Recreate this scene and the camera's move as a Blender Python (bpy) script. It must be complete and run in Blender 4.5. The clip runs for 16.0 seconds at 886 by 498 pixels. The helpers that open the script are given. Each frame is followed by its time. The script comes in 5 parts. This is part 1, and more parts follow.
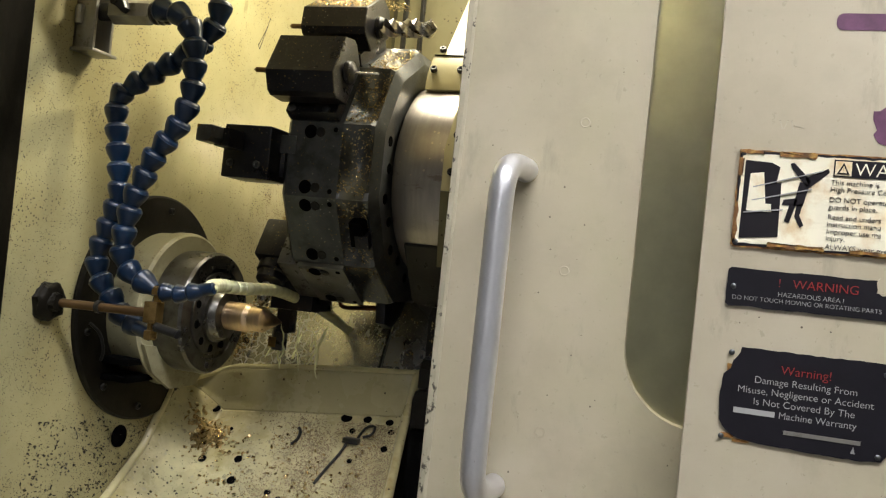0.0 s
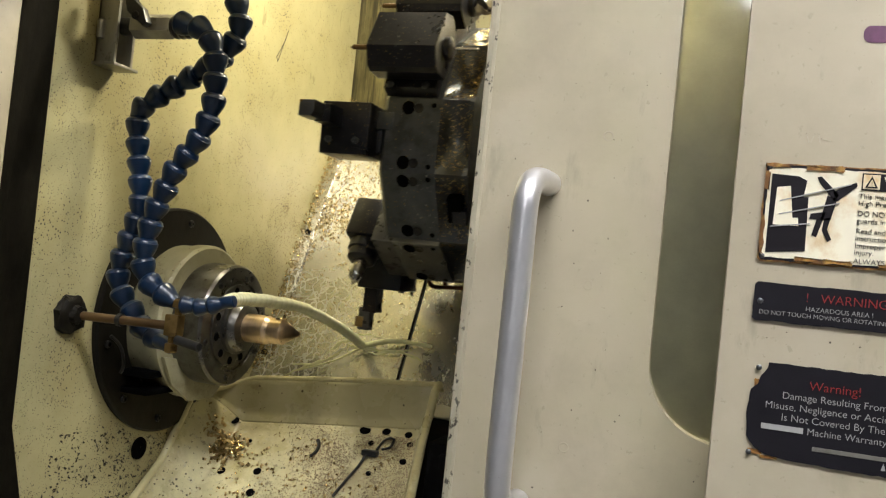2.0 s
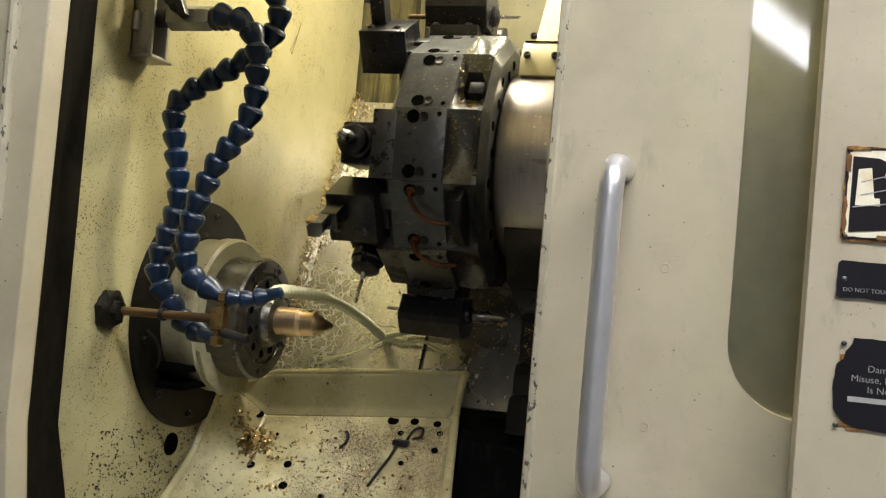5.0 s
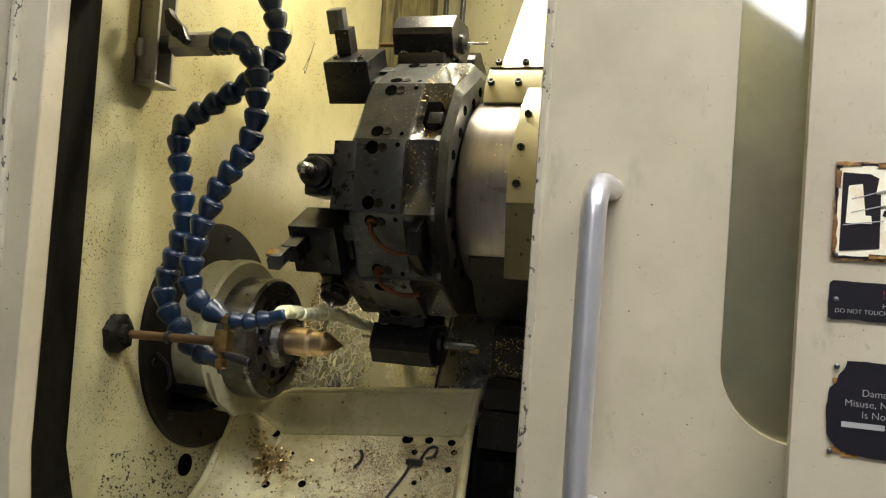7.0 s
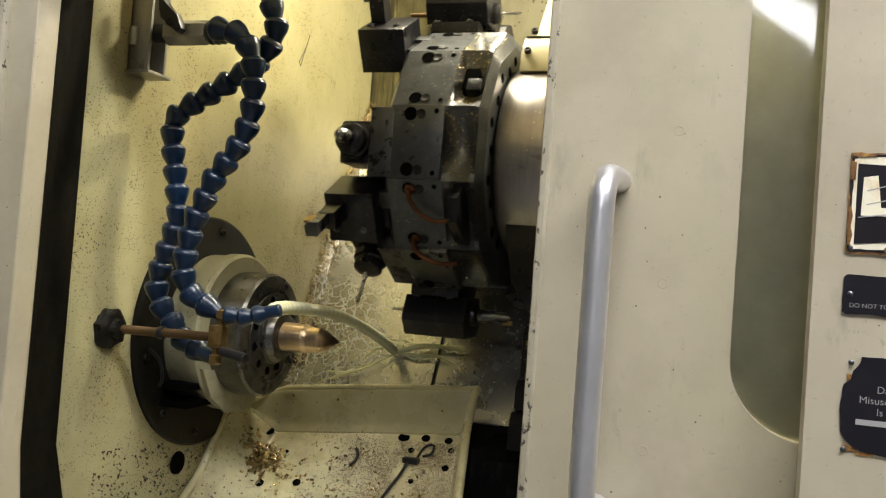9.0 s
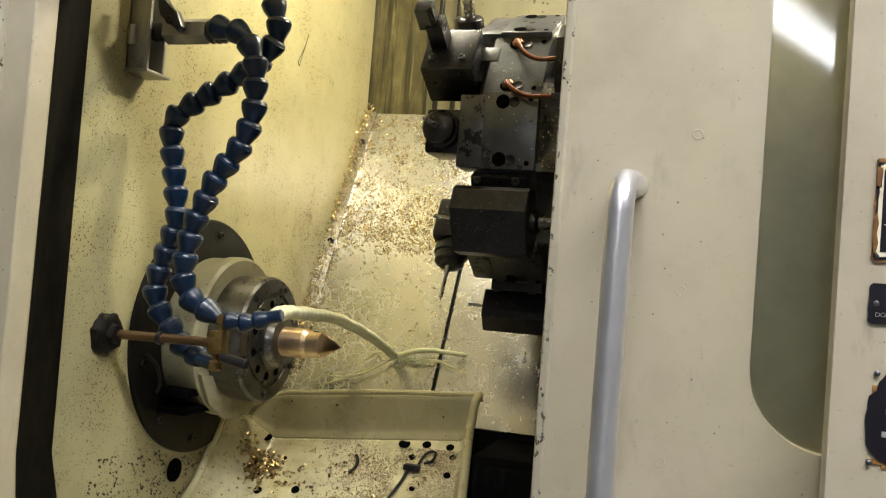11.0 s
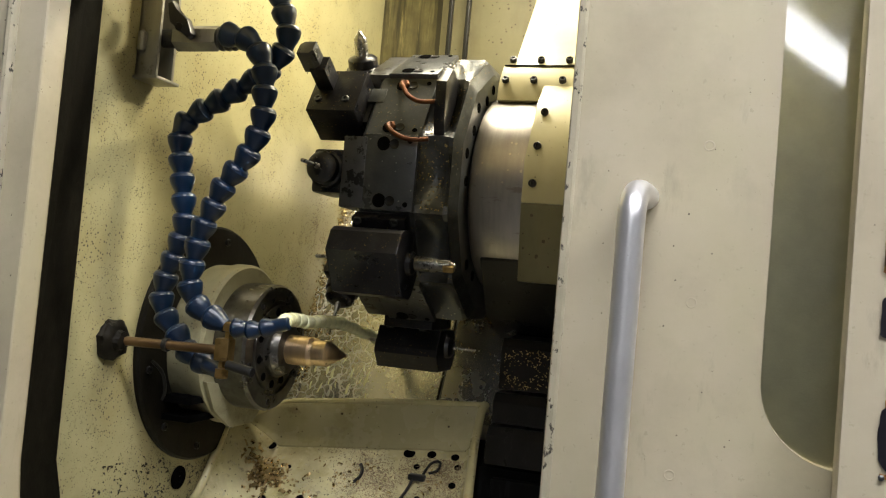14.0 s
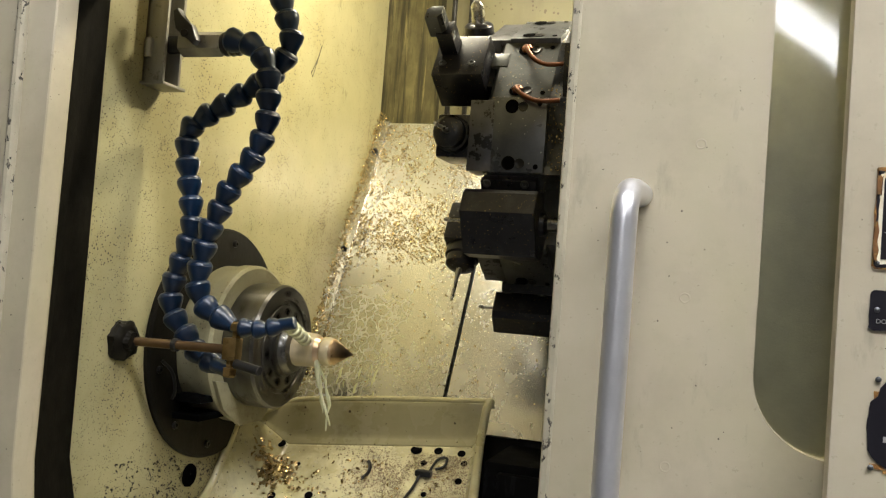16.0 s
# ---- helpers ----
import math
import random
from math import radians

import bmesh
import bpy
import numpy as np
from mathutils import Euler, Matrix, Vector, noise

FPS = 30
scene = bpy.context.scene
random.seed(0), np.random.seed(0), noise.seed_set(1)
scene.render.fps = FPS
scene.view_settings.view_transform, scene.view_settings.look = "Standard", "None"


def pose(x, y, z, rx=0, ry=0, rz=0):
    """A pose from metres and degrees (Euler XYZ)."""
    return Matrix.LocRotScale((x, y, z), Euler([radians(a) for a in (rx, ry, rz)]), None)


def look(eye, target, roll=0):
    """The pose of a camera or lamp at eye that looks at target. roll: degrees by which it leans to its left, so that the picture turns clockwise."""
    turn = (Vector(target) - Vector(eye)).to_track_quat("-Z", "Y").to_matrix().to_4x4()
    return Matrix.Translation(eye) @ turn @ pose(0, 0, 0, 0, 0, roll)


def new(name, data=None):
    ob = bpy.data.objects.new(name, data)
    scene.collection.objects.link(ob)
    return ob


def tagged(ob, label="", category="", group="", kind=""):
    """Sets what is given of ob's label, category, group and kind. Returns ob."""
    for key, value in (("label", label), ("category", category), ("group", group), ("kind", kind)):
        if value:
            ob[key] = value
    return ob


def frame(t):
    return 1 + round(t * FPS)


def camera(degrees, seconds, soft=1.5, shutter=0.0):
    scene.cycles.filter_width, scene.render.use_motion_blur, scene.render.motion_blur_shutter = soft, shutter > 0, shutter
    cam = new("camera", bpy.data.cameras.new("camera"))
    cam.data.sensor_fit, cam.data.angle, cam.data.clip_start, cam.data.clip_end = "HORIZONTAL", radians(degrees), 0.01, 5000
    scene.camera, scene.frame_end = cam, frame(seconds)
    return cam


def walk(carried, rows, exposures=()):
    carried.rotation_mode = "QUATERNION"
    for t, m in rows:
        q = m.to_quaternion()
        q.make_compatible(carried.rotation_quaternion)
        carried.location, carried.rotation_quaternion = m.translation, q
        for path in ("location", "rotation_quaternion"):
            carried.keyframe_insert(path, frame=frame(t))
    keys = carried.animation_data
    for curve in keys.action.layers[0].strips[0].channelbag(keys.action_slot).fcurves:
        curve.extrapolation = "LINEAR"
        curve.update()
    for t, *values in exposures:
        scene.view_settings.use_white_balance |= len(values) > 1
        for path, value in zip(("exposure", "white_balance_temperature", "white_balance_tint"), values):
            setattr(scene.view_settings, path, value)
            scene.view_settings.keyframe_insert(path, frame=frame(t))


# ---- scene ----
cam = camera(53.4, 16.0, 1.2, 0.5)
PATH = [
    (0, (0.234, -0.743, 1.167), (-0.372, 1.162, 1.204), 6.0),
    (0.5, (0.237, -0.744, 1.168), (-0.389, 1.156, 1.203), 5.7),
    (1, (0.23, -0.741, 1.164), (-0.4, 1.157, 1.201), 5.9),
    (1.5, (0.225, -0.744, 1.166), (-0.411, 1.152, 1.205), 5.8),
    (2, (0.225, -0.744, 1.171), (-0.411, 1.152, 1.224), 5.9),
    (2.5, (0.221, -0.739, 1.172), (-0.418, 1.155, 1.231), 6.1),
    (3, (0.182, -0.732, 1.157), (-0.483, 1.154, 1.183), 6.5),
    (3.5, (0.113, -0.787, 1.133), (-0.41, 1.144, 1.125), 4.5),
    (4, (0.109, -0.794, 1.139), (-0.377, 1.146, 1.17), 5.0),
    (6.5, (0.168, -0.765, 1.167), (-0.469, 1.13, 1.227), 4.3),
    (7, (0.173, -0.763, 1.17), (-0.465, 1.132, 1.234), 4.1),
    (7.5, (0.174, -0.76, 1.169), (-0.452, 1.139, 1.231), 4.0),
    (8, (0.168, -0.754, 1.166), (-0.46, 1.144, 1.226), 4.2),
    (8.5, (0.16, -0.752, 1.165), (-0.472, 1.145, 1.224), 4.5),
    (9, (0.158, -0.747, 1.165), (-0.461, 1.154, 1.227), 4.3),
    (11.5, (0.131, -0.734, 1.169), (-0.463, 1.175, 1.234), 4.5),
    (12, (0.131, -0.737, 1.163), (-0.468, 1.171, 1.217), 4.6),
    (12.5, (0.132, -0.734, 1.159), (-0.466, 1.174, 1.208), 5.0),
    (13, (0.128, -0.736, 1.159), (-0.478, 1.168, 1.223), 5.3),
    (13.5, (0.128, -0.738, 1.166), (-0.48, 1.166, 1.244), 5.1),
    (14, (0.128, -0.733, 1.169), (-0.476, 1.171, 1.253), 5.0),
    (14.5, (0.129, -0.734, 1.172), (-0.482, 1.168, 1.256), 4.8),
    (15, (0.133, -0.739, 1.169), (-0.483, 1.162, 1.245), 4.6),
    (15.5, (0.137, -0.745, 1.168), (-0.488, 1.154, 1.24), 4.5),
    (16, (0.144, -0.746, 1.169), (-0.486, 1.151, 1.249), 4.4),
]
walk(cam, [(t, look(eye, target, roll)) for t, eye, target, roll in PATH])

# ---- world, sun-free workshop light ----
world = bpy.data.worlds.new("workshop_air")
scene.world = world
world.use_nodes = True
world.node_tree.nodes["Background"].inputs[0].default_value = (0.9, 0.95, 1.0, 1)
world.node_tree.nodes["Background"].inputs[1].default_value = 0.02
scene.view_settings.exposure = 0.0


def area_lamp(name, where, size_x, size_y, power, colour, target, spread=180):
    lamp = bpy.data.lights.new(name, "AREA")
    lamp.shape, lamp.size, lamp.size_y = "RECTANGLE", size_x, size_y
    lamp.energy, lamp.color, lamp.spread = power, colour, radians(spread)
    ob = new(name, lamp)
    ob.matrix_world = look(where, target)
    return ob


WORK_LAMP = (0.01, 0.53, 1.87)
REAR_LAMP = (-0.31, 0.47, 1.88)
area_lamp("work_lamp_light", (WORK_LAMP[0], WORK_LAMP[1], WORK_LAMP[2] - 0.03), 0.15, 0.08, 8.6, (1.0, 0.91, 0.69), (-0.45, 0.52, 1.35))
area_lamp("work_lamp_light", (REAR_LAMP[0], REAR_LAMP[1], REAR_LAMP[2] - 0.03), 0.13, 0.08, 3.3, (1.0, 0.91, 0.69), (-0.31, 0.50, 1.0))
area_lamp("tube_light_glow", (0.75, -0.9, 2.74), 1.8, 0.3, 21, (1.0, 0.965, 0.985), (0.55, -0.1, 1.2), 130)


# ---- materials ----
def nodes_of(name):
    m = bpy.data.materials.new(name)
    m.use_nodes = True
    nt = m.node_tree
    return m, nt, nt.nodes["Principled BSDF"]


def link(nt, a, b):
    nt.links.new(a, b)


def noise_tex(nt, vec, scale, detail=4, rough=0.6, stretch=None):
    if stretch:
        mp = nt.nodes.new("ShaderNodeMapping")
        mp.inputs["Scale"].default_value = stretch
        link(nt, vec, mp.inputs[0])
        vec = mp.outputs[0]
    n = nt.nodes.new("ShaderNodeTexNoise")
    n.inputs["Scale"].default_value, n.inputs["Detail"].default_value, n.inputs["Roughness"].default_value = scale, detail, rough
    link(nt, vec, n.inputs["Vector"])
    return n.outputs[0]


def ramp(nt, fac, lo, hi, a=(0, 0, 0, 1), b=(1, 1, 1, 1)):
    r = nt.nodes.new("ShaderNodeValToRGB")
    r.color_ramp.elements[0].position, r.color_ramp.elements[1].position = lo, hi
    r.color_ramp.elements[0].color, r.color_ramp.elements[1].color = a, b
    link(nt, fac, r.inputs[0])
    return r.outputs[0]


def mix(nt, fac, a, b, mode="MIX"):
    m = nt.nodes.new("ShaderNodeMix")
    m.data_type, m.blend_type = "RGBA", mode
    for sock, v in ((m.inputs[0], fac), (m.inputs[6], a), (m.inputs[7], b)):
        if isinstance(v, (int, float)):
            sock.default_value = v
        elif isinstance(v, tuple):
            sock.default_value = (*v[:3], 1)
        else:
            link(nt, v, sock)
    return m.outputs[2]


def surface(name, col, rough=0.5, metal=0.0, var=0.2, scale=30, bump=0.15, bscale=250, layers=(), stretch=None, rvar=0.12, coat=0.0, random_tint=0.0, transmission=0.0, specks=None, specular=0.5):
    """A paint, metal or plastic. layers: (colour, noise scale, low, high, strength, stretch, roughness) stains and wear on top."""
    m, nt, p = nodes_of(name)
    co = nt.nodes.new("ShaderNodeTexCoord").outputs["Object"]
    dark, light = tuple(c * (1 - var) for c in col), tuple(min(1, c * (1 + var)) for c in col)
    c = ramp(nt, noise_tex(nt, co, scale, 5, 0.6, stretch), 0.3, 0.7, (*dark, 1), (*light, 1))
    big = ramp(nt, noise_tex(nt, co, scale * 0.13, 3), 0.3, 0.7, (0.86, 0.86, 0.86, 1), (1.05, 1.05, 1.05, 1))
    c = mix(nt, 1.0, c, big, "MULTIPLY")
    r = nt.nodes.new("ShaderNodeMapRange")
    r.inputs[3].default_value, r.inputs[4].default_value = max(0.02, rough - rvar), min(1, rough + rvar)
    link(nt, noise_tex(nt, co, scale * 0.7, 4), r.inputs[0])
    rough_out = r.outputs[0]
    for lc, ls, lo, hi, strength, lst, lr in layers:
        f = ramp(nt, noise_tex(nt, co, ls, 6, 0.65, lst), lo, hi, (0, 0, 0, 1), (strength, strength, strength, 1))
        c = mix(nt, f, c, lc)
        rough_out = mix(nt, f, rough_out, (lr, lr, lr))
    if specks:
        vo = nt.nodes.new("ShaderNodeTexVoronoi")
        vo.inputs["Scale"].default_value = specks[0]
        link(nt, co, vo.inputs["Vector"])
        sep = nt.nodes.new("ShaderNodeSeparateColor")
        link(nt, vo.outputs["Color"], sep.inputs[0])
        lim = nt.nodes.new("ShaderNodeMath")
        lim.operation = "MULTIPLY"
        link(nt, ramp(nt, sep.outputs[0], specks[1], 1.0), lim.inputs[0])
        link(nt, ramp(nt, noise_tex(nt, co, 9, 3), 0.40, 0.66, (0.12, 0.12, 0.12, 1), (0.40, 0.40, 0.40, 1)), lim.inputs[1])
        less = nt.nodes.new("ShaderNodeMath")
        less.operation = "LESS_THAN"
        link(nt, vo.outputs["Distance"], less.inputs[0])
        link(nt, lim.outputs[0], less.inputs[1])
        c = mix(nt, less.outputs[0], c, specks[2])
    if random_tint:
        info = nt.nodes.new("ShaderNodeObjectInfo")
        t = ramp(nt, info.outputs["Random"], 0, 1, (1 - random_tint,) * 3 + (1,), (1 + random_tint,) * 3 + (1,))
        c = mix(nt, 1.0, c, t, "MULTIPLY")
    link(nt, c, p.inputs["Base Color"])
    link(nt, rough_out, p.inputs["Roughness"])
    p.inputs["Metallic"].default_value = metal
    p.inputs["Specular IOR Level"].default_value = specular
    p.inputs["Coat Weight"].default_value = coat
    p.inputs["Transmission Weight"].default_value = transmission
    if bump:
        b = nt.nodes.new("ShaderNodeBump")
        b.inputs["Strength"].default_value, b.inputs["Distance"].default_value = bump, 0.002
        link(nt, noise_tex(nt, co, bscale, 4), b.inputs["Height"])
        link(nt, b.outputs[0], p.inputs["Normal"])
    return m


GRIME = (0.06, 0.045, 0.02)
M_CREAM = surface("cream_machine_paint", (0.49, 0.45, 0.235), 0.40, var=0.06, scale=14, bump=0.12, bscale=60, coat=0.15, specks=(215, 0.25, (0.035, 0.028, 0.015)), layers=[
    ((0.33, 0.29, 0.155), 4.5, 0.44, 0.64, 0.6, None, 0.35),     ((0.40, 0.33, 0.13), 9, 0.50, 0.75, 0.55, None, 0.3), ((0.30, 0.22, 0.05), 420, 0.60, 0.66, 0.6, None, 0.3), ((0.10, 0.075, 0.035), 46, 0.64, 0.68, 0.35, (1, 1, 0.4), 0.5)])
M_COVER = surface("cream_cover_paint", (0.52, 0.475, 0.28), 0.36, var=0.06, scale=14, bump=0.08, bscale=60, coat=0.15, specks=(260, 0.93, (0.06, 0.05, 0.03)), layers=[((0.42, 0.36, 0.17), 12, 0.52, 0.75, 0.5, None, 0.3)])
M_NOSEPAINT = surface("oily_cream_casting", (0.38, 0.355, 0.22), 0.33, var=0.12, scale=20, bump=0.15, bscale=90, specks=(220, 0.4, GRIME), layers=[((0.13, 0.11, 0.06), 18, 0.48, 0.68, 0.7, None, 0.3)])
# cream paint darkened to olive: shade in its colour, with real specks and streaks
M_DIMMED = surface("dimmed_cream_paint", (0.17, 0.155, 0.08), 0.45, var=0.12, scale=16, bump=0.1, specks=(120, 0.4, GRIME), layers=[((0.10, 0.08, 0.035), 14, 0.5, 0.7, 0.6, (1, 1, 0.2), 0.4)])
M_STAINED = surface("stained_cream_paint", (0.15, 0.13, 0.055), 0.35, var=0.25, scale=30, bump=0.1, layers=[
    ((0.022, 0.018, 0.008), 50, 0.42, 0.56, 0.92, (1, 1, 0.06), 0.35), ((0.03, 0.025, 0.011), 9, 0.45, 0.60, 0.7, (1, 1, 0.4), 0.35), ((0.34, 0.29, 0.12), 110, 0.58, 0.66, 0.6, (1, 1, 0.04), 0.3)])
M_BEIGE = surface("beige_enamel", (0.50, 0.445, 0.325), 0.36, var=0.035, scale=22, bump=0.08, bscale=90, specks=(300, 0.965, (0.11, 0.09, 0.065)), layers=[
    ((0.58, 0.53, 0.41), 5, 0.48, 0.7, 0.5, None, 0.3), ((0.43, 0.40, 0.25), 3.2, 0.47, 0.66, 0.6, None, 0.35), ((0.24, 0.205, 0.15), 30, 0.60, 0.72, 0.45, (1, 1, 0.3), 0.5), ((0.33, 0.29, 0.20), 160, 0.62, 0.66, 0.5, None, 0.5), 
    ((0.37, 0.32, 0.23), 8, 0.50, 0.70, 0.6, None, 0.45), ((0.30, 0.27, 0.19), 18, 0.60, 0.72, 0.28, (1, 1, 0.5), 0.5)])
M_EDGE = surface("chipped_enamel_edge", (0.46, 0.42, 0.31), 0.45, var=0.1, scale=40, bump=0.2, layers=[
    ((0.03, 0.026, 0.02), 130, 0.59, 0.62, 0.95, (1, 1, 0.6), 0.6)])
M_TRAY = surface("tray_cream_paint", (0.74, 0.68, 0.40), 0.28, var=0.12, scale=26, bump=0.3, bscale=70, coat=0.4, specks=(200, 0.3, (0.06, 0.05, 0.03)), layers=[
    ((0.36, 0.29, 0.16), 11, 0.50, 0.66, 0.5, None, 0.2), ((0.17, 0.12, 0.07), 75, 0.60, 0.65, 0.6, None, 0.3), ((0.62, 0.58, 0.42), 95, 0.60, 0.64, 0.7, None, 0.2), ((0.40, 0.33, 0.09), 12, 0.55, 0.7, 0.5, None, 0.2)])
# tray paint again, darker: the upright wall's shade is put into its colour
M_TRAYWALL = surface("shade_toned_oily_tray_paint", (0.58, 0.53, 0.31), 0.28, var=0.10, scale=10, bump=0.12, bscale=60, coat=0.3, specks=(150, 0.75, (0.08, 0.06, 0.03)), layers=[((0.30, 0.25, 0.11), 9, 0.48, 0.7, 0.6, None, 0.25), ((0.22, 0.17, 0.08), 30, 0.60, 0.7, 0.5, None, 0.3)])
# lips in tray paint paler than the rear wall's, for the light they catch
M_TRAYRIM = surface("lit_tone_tray_rim", (0.66, 0.60, 0.34), 0.30, var=0.08, scale=30, bump=0.12, bscale=80, coat=0.3, specks=(200, 0.7, (0.10, 0.07, 0.03)), layers=[((0.42, 0.30, 0.11), 26, 0.56, 0.7, 0.6, None, 0.3)])
M_PLATE = surface("wet_guard_plate", (0.71, 0.70, 0.66), 0.27, metal=0.88, var=0.04, scale=16, bump=0.10, bscale=30, rvar=0.06, layers=[
    ((0.60, 0.58, 0.52), 16, 0.52, 0.64, 0.5, (1, 1, 0.5), 0.20), ((0.80, 0.79, 0.74), 70, 0.62, 0.65, 0.5, (1, 1, 0.35), 0.38), ((0.38, 0.31, 0.17), 22, 0.64, 0.78, 0.4, (1, 1, 0.25), 0.3)])


def milky_network(m):
    """Half-dried coolant on the plate's foot: bare wet cells in a web of pale film, with runs below the chips."""
    nt = m.node_tree
    p = nt.nodes["Principled BSDF"]
    base = p.inputs["Base Color"].links[0].from_socket
    gloss = p.inputs["Roughness"].links[0].from_socket
    co = nt.nodes.new("ShaderNodeTexCoord").outputs["Object"]
    warp = nt.nodes.new("ShaderNodeTexNoise")
    warp.inputs["Scale"].default_value = 45
    link(nt, co, warp.inputs["Vector"])
    add = nt.nodes.new("ShaderNodeMix")
    add.data_type, add.blend_type = "RGBA", "LINEAR_LIGHT"
    add.inputs[0].default_value = 0.018
    link(nt, co, add.inputs[6])
    link(nt, warp.outputs["Color"], add.inputs[7])
    mp = nt.nodes.new("ShaderNodeMapping")
    mp.inputs["Scale"].default_value = (1, 0.8, 0.7)
    link(nt, add.outputs[2], mp.inputs[0])
    vo = nt.nodes.new("ShaderNodeTexVoronoi")
    vo.feature = "DISTANCE_TO_EDGE"
    vo.inputs["Scale"].default_value = 62
    link(nt, mp.outputs[0], vo.inputs["Vector"])
    cell = ramp(nt, vo.outputs["Distance"], 0.03, 0.08)
    sep = nt.nodes.new("ShaderNodeSeparateXYZ")
    link(nt, add.outputs[2], sep.inputs[0])

    def band(sock, lo, hi, flip):
        r = nt.nodes.new("ShaderNodeMapRange")
        r.inputs[1].default_value, r.inputs[2].default_value = lo, hi
        r.inputs[3].default_value, r.inputs[4].default_value = (1, 0) if flip else (0, 1)
        link(nt, sock, r.inputs[0])
        return r.outputs[0]
    low = band(sep.outputs[2], 1.12, 1.16, True)
    near = band(sep.outputs[0], -0.46, -0.38, True)
    area = mix(nt, 1.0, low, near, "MULTIPLY")
    dark = mix(nt, 1.0, area, cell, "MULTIPLY")
    link(nt, mix(nt, dark, mix(nt, area, base, (0.72, 0.71, 0.65)), (0.60, 0.59, 0.54)), p.inputs["Base Color"])
    link(nt, mix(nt, dark, mix(nt, area, gloss, (0.40, 0.40, 0.40)), (0.20, 0.20, 0.20)), p.inputs["Roughness"])


milky_network(M_PLATE)
M_RUBBER = surface("black_rubber", (0.007, 0.006, 0.004), 0.8, specular=0.05, var=0.3, scale=60, layers=[((0.022, 0.018, 0.009), 40, 0.62, 0.75, 0.25, (1, 1, 0.2), 0.5)])
M_FLANGE = surface("oily_black_flange", (0.008, 0.007, 0.005), 0.42, specular=0.15, var=0.3, scale=30, bump=0.15, bscale=120, layers=[((0.020, 0.017, 0.011), 16, 0.5, 0.7, 0.4, None, 0.35)])
M_OXIDE = surface("black_oxide_steel", (0.011, 0.011, 0.015), 0.30, specks=(260, 0.93, (0.18, 0.17, 0.15)), metal=0.3, var=0.25, scale=50, bump=0.12, bscale=300, rvar=0.1, layers=[
    ((0.30, 0.20, 0.06), 300, 0.64, 0.67, 0.9, None, 0.3), ((0.05, 0.05, 0.05), 24, 0.54, 0.7, 0.5, None, 0.4)])
M_RING = surface("worn_turret_steel", (0.098, 0.104, 0.108), 0.33, specks=(230, 0.72, (0.30, 0.29, 0.25)), metal=0.6, var=0.22, scale=35, bump=0.12, bscale=240, layers=[
    ((0.03, 0.03, 0.03), 26, 0.52, 0.66, 0.6, None, 0.35), ((0.32, 0.22, 0.07), 260, 0.64, 0.67, 0.9, None, 0.3)])
M_PAD = surface("grey_adaptor_plate", (0.115, 0.12, 0.127), 0.30, specks=(260, 0.80, (0.35, 0.35, 0.33)), metal=0.65, var=0.2, scale=45, bump=0.1, layers=[
    ((0.25, 0.25, 0.26), 120, 0.66, 0.72, 0.5, (0.3, 1, 1), 0.4)])
M_WORNPAD = surface("blotched_adaptor_plate", (0.10, 0.10, 0.105), 0.36, metal=0.6, var=0.2, scale=45, bump=0.1, layers=[((0.010, 0.010, 0.010), 62, 0.55, 0.57, 0.95, None, 0.35)])
M_STEEL = surface("bright_machined_steel", (0.42, 0.41, 0.39), 0.27, metal=1.0, var=0.12, scale=60, bump=0.06, stretch=(6, 1, 1), layers=[
    ((0.22, 0.19, 0.14), 18, 0.52, 0.7, 0.5, None, 0.35)])
M_DRUM = surface("turned_drum_steel", (0.46, 0.43, 0.40), 0.34, metal=0.9, var=0.10, scale=24, bump=0.05, stretch=(8, 1, 1), specks=(170, 0.8, (0.62, 0.56, 0.44)), layers=[
    ((0.22, 0.18, 0.16), 8, 0.48, 0.72, 0.55, None, 0.32), ((0.16, 0.12, 0.08), 60, 0.62, 0.68, 0.5, (0.4, 1, 1), 0.4)])
M_NOSE = surface("oily_spindle_steel", (0.17, 0.165, 0.15), 0.30, metal=0.9, var=0.2, scale=40, bump=0.05, layers=[((0.05, 0.045, 0.035), 30, 0.48, 0.66, 0.7, None, 0.25)])
M_BRONZE = surface("turned_bronze", (0.84, 0.64, 0.42), 0.33, metal=1.0, var=0.1, scale=30, bump=0.05, bscale=160, stretch=(9, 1, 1), rvar=0.08, layers=[((0.20, 0.11, 0.04), 120, 0.64, 0.7, 0.7, None, 0.35)])
M_BRASS = surface("dirty_brass", (0.36, 0.24, 0.09), 0.35, metal=0.9, var=0.25, scale=90, bump=0.15, layers=[((0.05, 0.03, 0.015), 70, 0.55, 0.7, 0.8, None, 0.5)])
M_ROD = surface("brown_oily_rod", (0.17, 0.105, 0.05), 0.32, metal=0.75, var=0.25, scale=60, stretch=(0.3, 1, 1))
M_COPPER = surface("copper_tube", (0.15, 0.065, 0.037), 0.42, metal=1.0, var=0.2, scale=60)
M_BLUE = surface("blue_hose_plastic", (0.0020, 0.0145, 0.042), 0.34, var=0.2, scale=60, bump=0.08, coat=0.08, random_tint=0.2, layers=[((0.10, 0.10, 0.06), 300, 0.68, 0.72, 0.4, None, 0.4), ((0.03, 0.05, 0.065), 30, 0.58, 0.75, 0.2, None, 0.4)])
M_BLACK = surface("black_plastic", (0.016, 0.016, 0.016), 0.33, var=0.2, scale=70)
M_HOLE = surface("hole_shadow_black", (0.004, 0.004, 0.004), 0.9, var=0.1, bump=0, specular=0.0)
